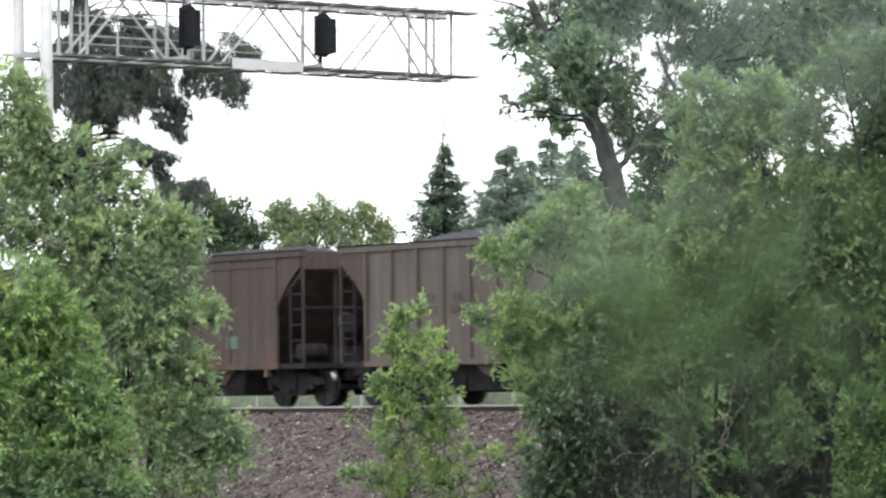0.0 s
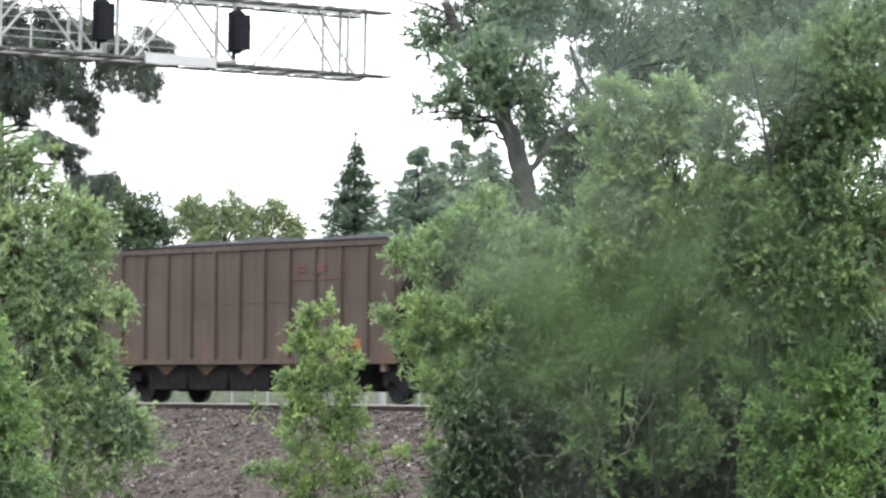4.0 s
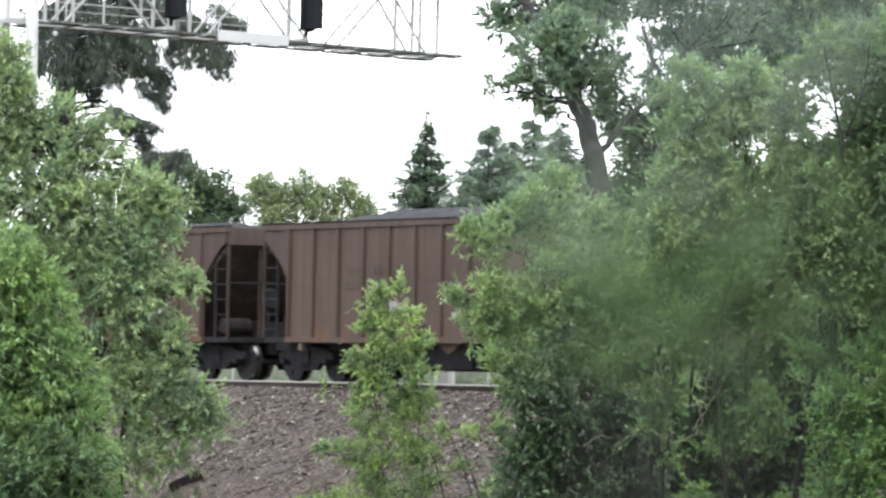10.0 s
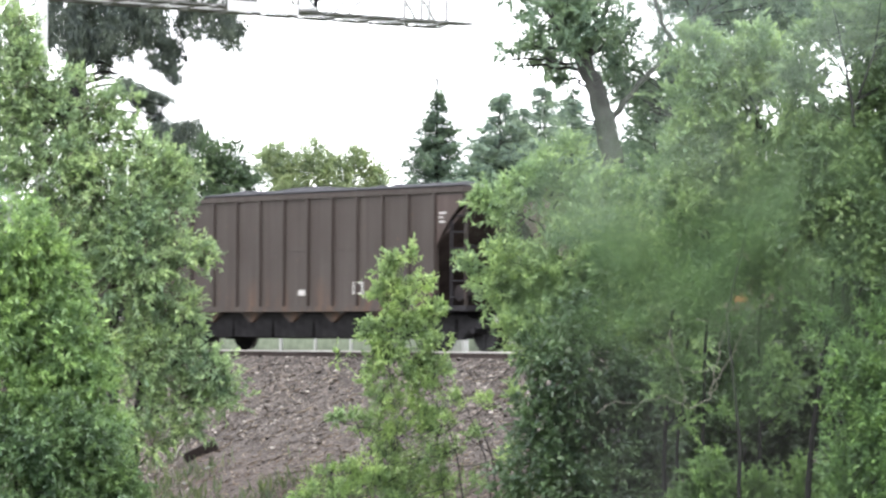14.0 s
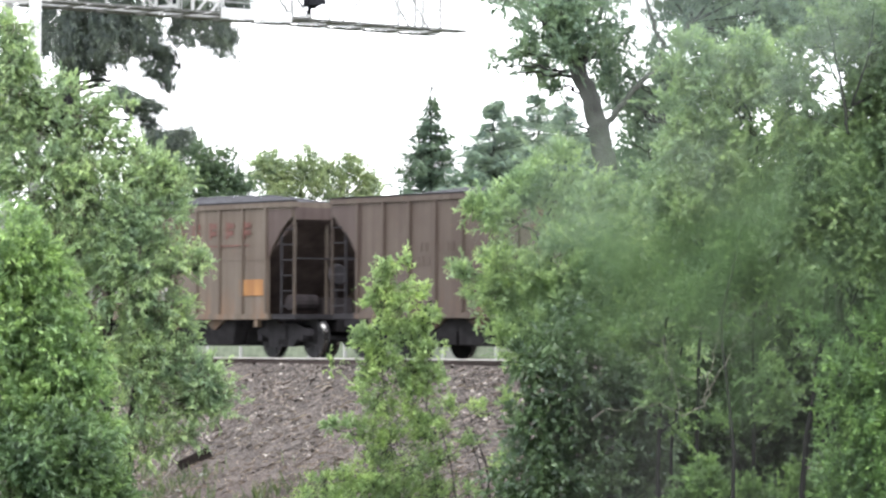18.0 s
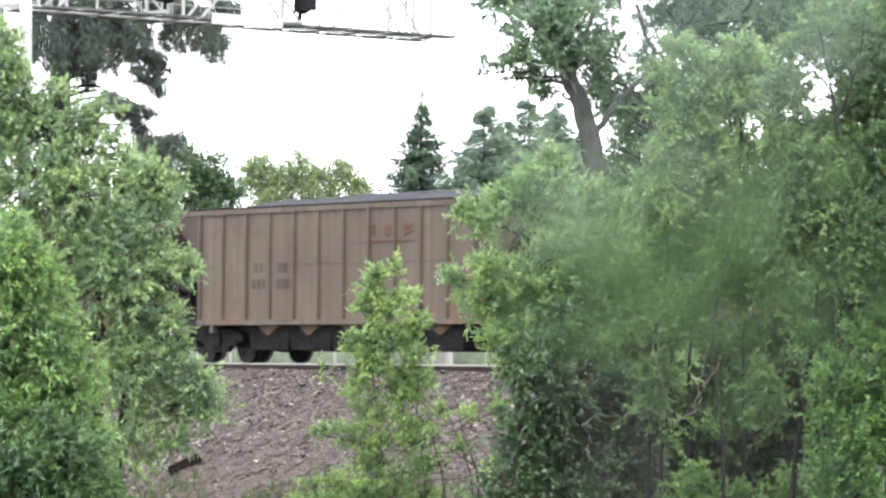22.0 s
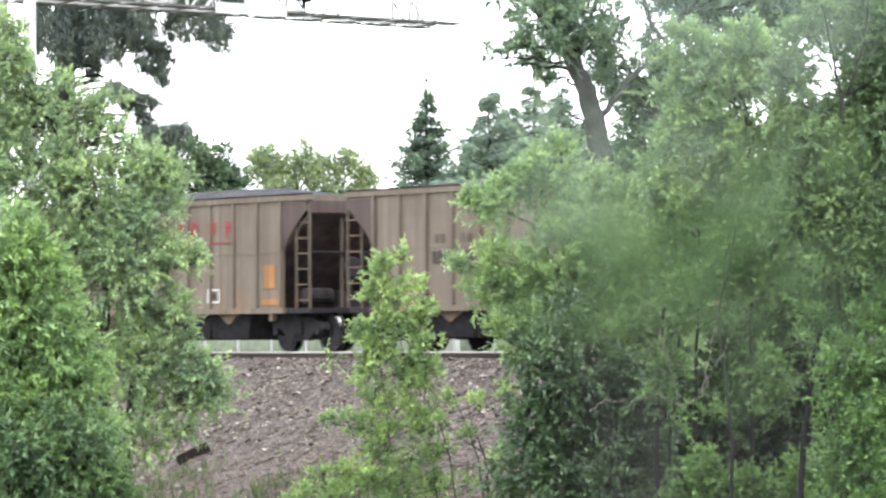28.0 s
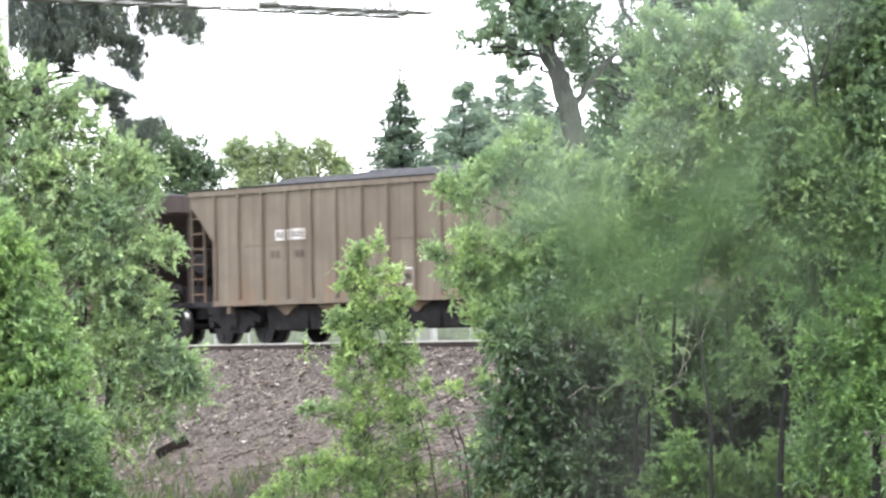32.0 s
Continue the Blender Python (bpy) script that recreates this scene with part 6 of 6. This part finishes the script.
def build_train():
    marks = {
        -1: [("text:ink", -2.89, 2.27, 1.24, 0.55)],
        0: [("rect:teal", 4.26, 1.55, 0.55, 0.30), ("box", 1.67, 1.42, 0.46, 0.21)],
        1: [("box", 2.91, 1.24, 0.42, 0.31), ("rect:pale_blue", 5.27, 1.95, 0.41, 0.46), ("fleet:white", -3.18, 1.91, 2.10, 0.71)],
        2: [("rect:red", 5.58, 3.05, 1.21, 1.41), ("rect:pale_blue", 5.33, 1.90, 0.61, 0.47), ("box", 2.87, 1.24, 0.49, 0.29), ("plates:white", -3.27, 1.92, 2.06, 0.78)],
        3: [("dash:faded_red", 3.20, 3.04, 2.45, 0.37), ("rect:white", 2.89, 1.37, 0.35, 0.21), ("rect:orange", 4.71, 1.33, 0.34, 0.26)],
        4: [("text:ink", -3.52, 2.35, 1.37, 0.63), ("rect:white", 0.54, 1.50, 0.21, 0.17)],
        5: [("rect:white", 0.88, 1.34, 0.30, 0.16), ("box", 3.13, 1.43, 0.48, 0.28), ("rect:white", 4.95, 1.13, 0.28, 0.10), ("rect:white", 6.84, 2.94, 0.27, 0.28), 
            ("rect:ochre", -5.88, 1.69, 0.26, 0.60)],
        6: [("box", 3.14, 1.41, 0.45, 0.26), ("rect:white", 6.81, 3.02, 0.24, 0.33)],
        7: [("dash:faded_red", 2.51, 3.06, 3.92, 0.46), ("box", 3.24, 1.35, 0.46, 0.24)],
        8: [("dash:faded_red", 2.33, 3.21, 4.10, 0.39), ("rect:white", 6.51, 3.01, 0.22, 0.20), ("graf:white", -1.71, 1.72, 0.91, 0.42), ("box", 2.84, 1.44, 0.47, 0.28), 
            ("rect:white", 0.59, 1.52, 0.29, 0.13), ("text:ink", -3.06, 2.37, 1.55, 0.62)],
        9: [("graf:white", 4.23, 1.59, 1.08, 0.62), ("box", 2.93, 1.30, 0.43, 0.23), ("dash:faded_red", 2.56, 3.57, 2.25, 0.20)],
        10: [("graf:white", -5.15, 1.40, 0.60, 0.38), ("graf:white", -4.37, 1.40, 0.62, 0.38), ("graf:white", -3.55, 1.41, 0.66, 0.40), ("graf:white", -2.50, 1.42, 0.66, 0.40), ("graf:white", -1.54, 1.42, 0.66, 0.40),
             ("graf:white", -0.77, 1.42, 0.68, 0.38), ("graf:white", 0.54, 1.39, 0.62, 0.38), ("graf:white", 1.65, 1.39, 0.70, 0.35), ("graf:white", 2.93, 1.38, 0.69, 0.37), 
            ("graf:white", 4.04, 1.34, 0.68, 0.37), ("graf:white", 4.99, 1.33, 0.57, 0.34), ("graf:white", 5.79, 1.30, 0.56, 0.33), ("text:ink", -2.98, 2.35, 1.64, 0.75), 
            ("graf:pale_blue", 4.28, 1.45, 0.64, 0.37)],
        11: [("rect:teal", 4.02, 1.47, 0.60, 0.35), ("rect:white", 5.63, 1.49, 0.20, 0.13), ("rect:white", 0.91, 1.51, 0.37, 0.18), ("box", 2.10, 1.46, 0.46, 0.28), 
            ("rect:orange", 0.66, 1.12, 0.79, 0.15), ("text:ink", -3.31, 2.36, 1.06, 0.76), ("rect:orange", -5.84, 1.28, 0.46, 0.46)],
        12: [("rect:white", 0.81, 1.34, 0.33, 0.13), ("box", 3.14, 1.43, 0.41, 0.28), ("rect:white", 6.49, 2.97, 0.25, 0.27), ("rect:ochre", -6.07, 1.60, 0.24, 0.83)],
        13: [("rect:pale_blue", 6.43, 2.97, 0.36, 1.02), ("rect:orange", 5.63, 1.17, 0.36, 0.32)],
        14: [("graf:white", -0.53, 1.64, 0.82, 0.51), ("graf:white", 1.16, 1.66, 1.50, 0.39), ("rect:orange", -6.05, 1.65, 0.31, 0.66)],
        15: [("text:ink", -3.36, 2.33, 1.67, 0.61), ("dash:faded_red", 1.76, 3.11, 3.01, 0.40), ("rect:white", 0.63, 1.53, 0.28, 0.16), ("box", 3.12, 1.41, 0.50, 0.27)],
        16: [("rect:orange", 5.54, 1.65, 1.03, 0.38), ("dash:faded_red", 2.94, 3.01, 5.30, 0.58), ("graf:white", -4.17, 1.55, 0.82, 0.36), ("graf:white", -2.81, 1.52, 0.80, 0.38), 
            ("graf:white", -1.72, 1.52, 0.79, 0.40), ("graf:white", -0.51, 1.56, 0.77, 0.40), ("graf:white", 0.63, 1.55, 0.76, 0.39), ("graf:white", 1.80, 1.50, 0.74, 0.47)],
        17: [("rect:ochre", -5.76, 1.92, 0.19, 0.62), ("box", 2.86, 1.44, 0.47, 0.26), ("rect:white", 0.58, 1.37, 0.29, 0.13), ("rect:white", 6.53, 2.95, 0.22, 0.30)],
        18: [("dash:faded_red", 2.46, 3.12, 4.44, 0.52), ("rect:orange", 5.35, 1.72, 0.60, 0.52), ("box", 2.92, 1.34, 0.53, 0.32), 
            ("text:ink", -2.75, 2.10, 1.40, 0.66)],
        19: [("dash:faded_red", 1.72, 3.02, 2.22, 0.40), ("rect:orange", 5.32, 1.70, 0.71, 0.63), ("rect:white", 5.98, 1.37, 0.14, 0.13), ("text:ink", -3.44, 2.05, 1.46, 0.72)],
        20: [("tag:white", -0.05, 1.60, 4.07, 1.11), ("rect:oxide", -4.40, 2.52, 1.94, 2.43), ("rect:white", -4.06, 1.48, 0.35, 0.14), ("rect:white", -3.36, 1.49, 0.45, 0.16)],
        21: [("graf:white", -3.69, 1.44, 0.57, 0.49), ("graf:white", -2.53, 1.44, 0.76, 0.46), ("graf:white", -1.36, 1.43, 0.69, 0.45), ("graf:white", -0.24, 1.41, 0.78, 0.47), 
            ("graf:white", 0.86, 1.40, 0.76, 0.47), ("graf:white", 2.05, 1.37, 0.79, 0.52), ("box", 3.15, 1.44, 0.60, 0.36), ("rect:ochre", -6.00, 1.55, 0.24, 0.88), 
            ("rect:orange", -4.31, 1.35, 0.28, 0.51), ("rect:ochre", 6.05, 1.68, 0.20, 0.66)],
        22: [("graf:ink", 0.97, 1.36, 1.46, 0.46), ("box", 3.21, 1.43, 0.47, 0.26), ("rect:faded_red", 6.70, 3.15, 0.36, 0.80)],
        23: [("rect:pale_blue", 6.89, 3.32, 0.51, 0.63)],
        24: [("text:ink", -3.34, 2.50, 1.55, 0.32), ("num:ink", -3.44, 2.09, 1.84, 0.34), ("dash:red", 1.75, 3.18, 3.02, 0.43), ("rect:white", 0.59, 1.52, 0.27, 0.15)],
        25: [("rect:orange", 5.69, 1.76, 0.48, 0.55), ("box", 3.20, 1.33, 0.55, 0.33), ("dash:red", 2.23, 2.93, 3.89, 0.54), ("text:ink", -3.19, 1.96, 1.59, 0.75), 
            ("rect:orange", 5.76, 1.16, 0.82, 0.14)],
        26: [("box", 1.83, 1.48, 0.50, 0.32), ("rect:teal", 4.19, 1.54, 0.68, 0.42), ("rect:orange", 5.48, 1.60, 0.66, 0.27), ("rect:white", -0.53, 1.38, 0.29, 0.16), 
            ("plates:white", -4.04, 2.32, 2.08, 0.78)],
        27: [("box", 2.00, 1.42, 0.50, 0.29), ("rect:white", 1.00, 1.49, 0.28, 0.13), ("rect:teal", 3.95, 1.55, 0.57, 0.45), ("plates:white", -3.00, 2.53, 1.36, 0.34), 
            ("text:ink", -2.98, 2.13, 1.23, 0.28)],
        28: [("box", 1.76, 1.44, 0.48, 0.40), ("rect:white", 0.68, 1.47, 0.29, 0.11), ("rect:teal", 4.07, 1.47, 0.65, 0.40), ("plates:white", -2.94, 2.51, 1.34, 0.32), 
            ("text:ink", -3.02, 2.07, 1.11, 0.26)],
    }
    spec = {
        -2: ("tan", "ribs"), -1: ("grey_tan", "ribs"), 0: ("umber", "wide", "", "yellow"), 1: ("cream", "panels", "red", ""),
        2: ("grey_tan", "ribs", "red", ""), 3: ("brown", "ribs"), 4: ("tan", "ribs"), 5: ("dark_brown", "ribs"), 6: ("dark_brown", "ribs"),
        7: ("brown", "ribs"), 8: ("red_brown", "ribs", "faded_red", ""), 9: ("red_brown", "ribs"), 10: ("taupe", "ribs", "", "red"), 11: ("tan", "ribs", "red", ""),
        12: ("dark_brown", "ribs"), 13: ("brown", "ribs", "pale_blue", ""), 14: ("dark_brown", "ribs"), 15: ("brown", "ribs"), 16: ("tan", "ribs"),
        17: ("brown", "ribs"), 18: ("brown", "ribs"), 19: ("tan", "ribs"), 20: ("umber", "wide"), 21: ("black_brown", "ribs"),
        22: ("brown", "ribs", "faded_red", ""), 23: ("brown", "ribs", "pale_blue", ""), 24: ("light_tan", "ribs"), 25: ("light_tan", "ribs"), 26: ("light_tan", "wide", "", "yellow"),
        27: ("light_tan", "ribs", "blue", ""), 28: ("light_tan", "ribs", "blue", ""), 29: ("dark_brown", "ribs"), 30: ("brown", "ribs"),
    }
    for k, s in spec.items():
        car = hopper(k, *s, marks=marks.get(k, ()))
        car.matrix_basis = pose(place_of_gap(k, 0) - LENGTH / 2, 0, 0)


build_train()


# ---- debris on the bank ----
def lying(x, y, up=0.0):
    return Vector((x, y, ground_height(x, y) + up))


def build_debris():
    log = tagged(new("old_railway_tie"), "dark weathered wooden tie lying on the bank", "timber")
    a, b = lying(0.06, -7.1, 0.08), lying(0.42, -6.5, 0.12)
    d = (b - a).normalized()
    m = Matrix.Translation((a + b) / 2) @ d.to_track_quat("X", "Z").to_matrix().to_4x4()
    log.matrix_basis = m
    part("timber", boxes((-0.38, 0.38, -0.13, 0.13, -0.11, 0.11)), M_CHAR, log)
    part("sawn_end", boxes((0.381, 0.395, -0.12, 0.12, -0.10, 0.10)), M_TWIG, log, "paler split end")
    rng = random.Random(4)
    for x0, y0, x1, y1, up, r in ((-0.5, -7.0, -2.3, -5.2, 0.25, 0.022), (-0.4, -7.1, -1.3, -6.0, 0.35, 0.016), (0.2, -7.6, -0.4, -6.8, 0.12, 0.014), (1.2, -7.8, 0.3, -7.5, 0.05, 0.012), (-0.3, -7.6, -0.9, -6.3, 0.5, 0.014), (-0.1, -7.7, -0.6, -7.0, 0.3, 0.010), (0.9, -8.2, -0.2, -8.0, 0.08, 0.014), (0.4, -8.6, 1.5, -8.1, 0.06, 0.010)):
        bm = bmesh.new()
        limb(bm, [lying(x0, y0, 0.02), lying((x0 + x1) / 2, (y0 + y1) / 2, up * 0.6), lying(x1, y1, up)], r, r * 0.5, rng, 0.05)
        ob = part("dry_stick", bm, M_TWIG, None, "", True)
        tagged(ob, "bleached dry stick lying on the gravel bank", "stick", "sticks on the bank")
    for _ in range(16):
        x0, y0 = rng.uniform(-0.9, 2.0), rng.uniform(-9.0, -6.9)
        a, ln = rng.uniform(-0.5, 2.2), rng.uniform(0.25, 0.8)
        x1, y1 = x0 - ln * math.cos(a), y0 + ln * 0.6 * math.sin(a)
        bm = bmesh.new()
        limb(bm, [lying(x0, y0, 0.02), lying((x0 + x1) / 2, (y0 + y1) / 2, 0.06), lying(x1, y1, rng.uniform(0.03, 0.16))], 0.011, 0.004, rng, 0.04)
        ob = part("dry_stick", bm, rng.choice((M_TWIG, M_TWIG, M_GREYTWIG)), None, "", True)
        tagged(ob, "thin dry stick among the litter on the bank", "stick", "sticks on the bank")
    for x, y, w in ((1.37, -7.27, 0.11), (1.57, -8.0, 0.08), (0.6, -7.9, 0.05)):
        p = lying(x, y, 0.03)
        bm = boxes((-w, w, -w * 0.5, w * 0.5, -0.02, 0.015))
        for v in bm.verts:
            v.co.z += 0.3 * v.co.x * rng.uniform(-1, 1)
        ob = part("litter_scrap", bm, M_POST, None)
        ob.matrix_basis = Matrix.Translation(p) @ pose(0, 0, 0, 20, rng.uniform(-15, 15), rng.uniform(0, 180))
        tagged(ob, "crumpled scrap of white litter on the bank", "litter", "litter on the bank")


build_debris()


def build_straw():
    rng = np.random.default_rng(88)
    k = 8500
    x, y = rng.uniform(-22, 14, k), -2.6 - 6.4 * rng.random(k) ** 0.75
    base = np.stack([x, y, [ground_height(a, b) + 0.025 for a, b in zip(x, y)]], 1)
    a = rng.normal(0.5, 0.9, k)
    along = np.stack([np.cos(a), np.sin(a), 0.40 * np.sin(a) + rng.normal(0, 0.15, k)], 1)
    ln = rng.uniform(0.08, 0.34, k)
    m, n, l, b = nodes_of("dry_straw")
    geo = n.new("ShaderNodeNewGeometry")
    l.new(ramp(n, l, geo.outputs["Random Per Island"], [(0.0, (0.05, 0.035, 0.026)), (0.6, (0.15, 0.115, 0.085)), (1.0, (0.33, 0.28, 0.21))]), b.inputs["Base Color"])
    b.inputs["Roughness"].default_value = 0.9
    tagged(new("dry_litter", leaf_mesh("dry_litter", base, along, rng.normal(0, 0.4, (k, 3)) + np.array([0, -0.3, 1.0]), ln, np.maximum(0.014, ln * 0.08), m)), "straw, dead stalks and bark scraps strewn on the bank", "litter", kind="stuff")


build_straw()


def motions():
    """The train rolls by; each axle turns with it while its car is on the stretch before the camera."""
    for k, car, axles in TRAIN:
        times = [-1.0 + 2.0 * i for i in range(18)]
        walk(car, [(t, pose(place_of_gap(k, t) - LENGTH / 2, 0, 0)) for t in times])
        near = [i / 30 for i in range(0, 961) if -24 < place_of_gap(k, i / 30) - LENGTH / 2 < 28]
        if not near:
            continue
        start = place_of_gap(k, near[0])
        for w, a in axles:
            rows = [(t, pose(a, 0, 0.457) @ Matrix.Rotation((place_of_gap(k, t) - start) / 0.457, 4, "Y")) for t in near]
            if near[0] > 0.1:
                rows.insert(0, (0.0, rows[0][1]))
            if near[-1] < 31.9:
                rows.append((32.0, rows[-1][1]))
            walk(w, rows)


motions()
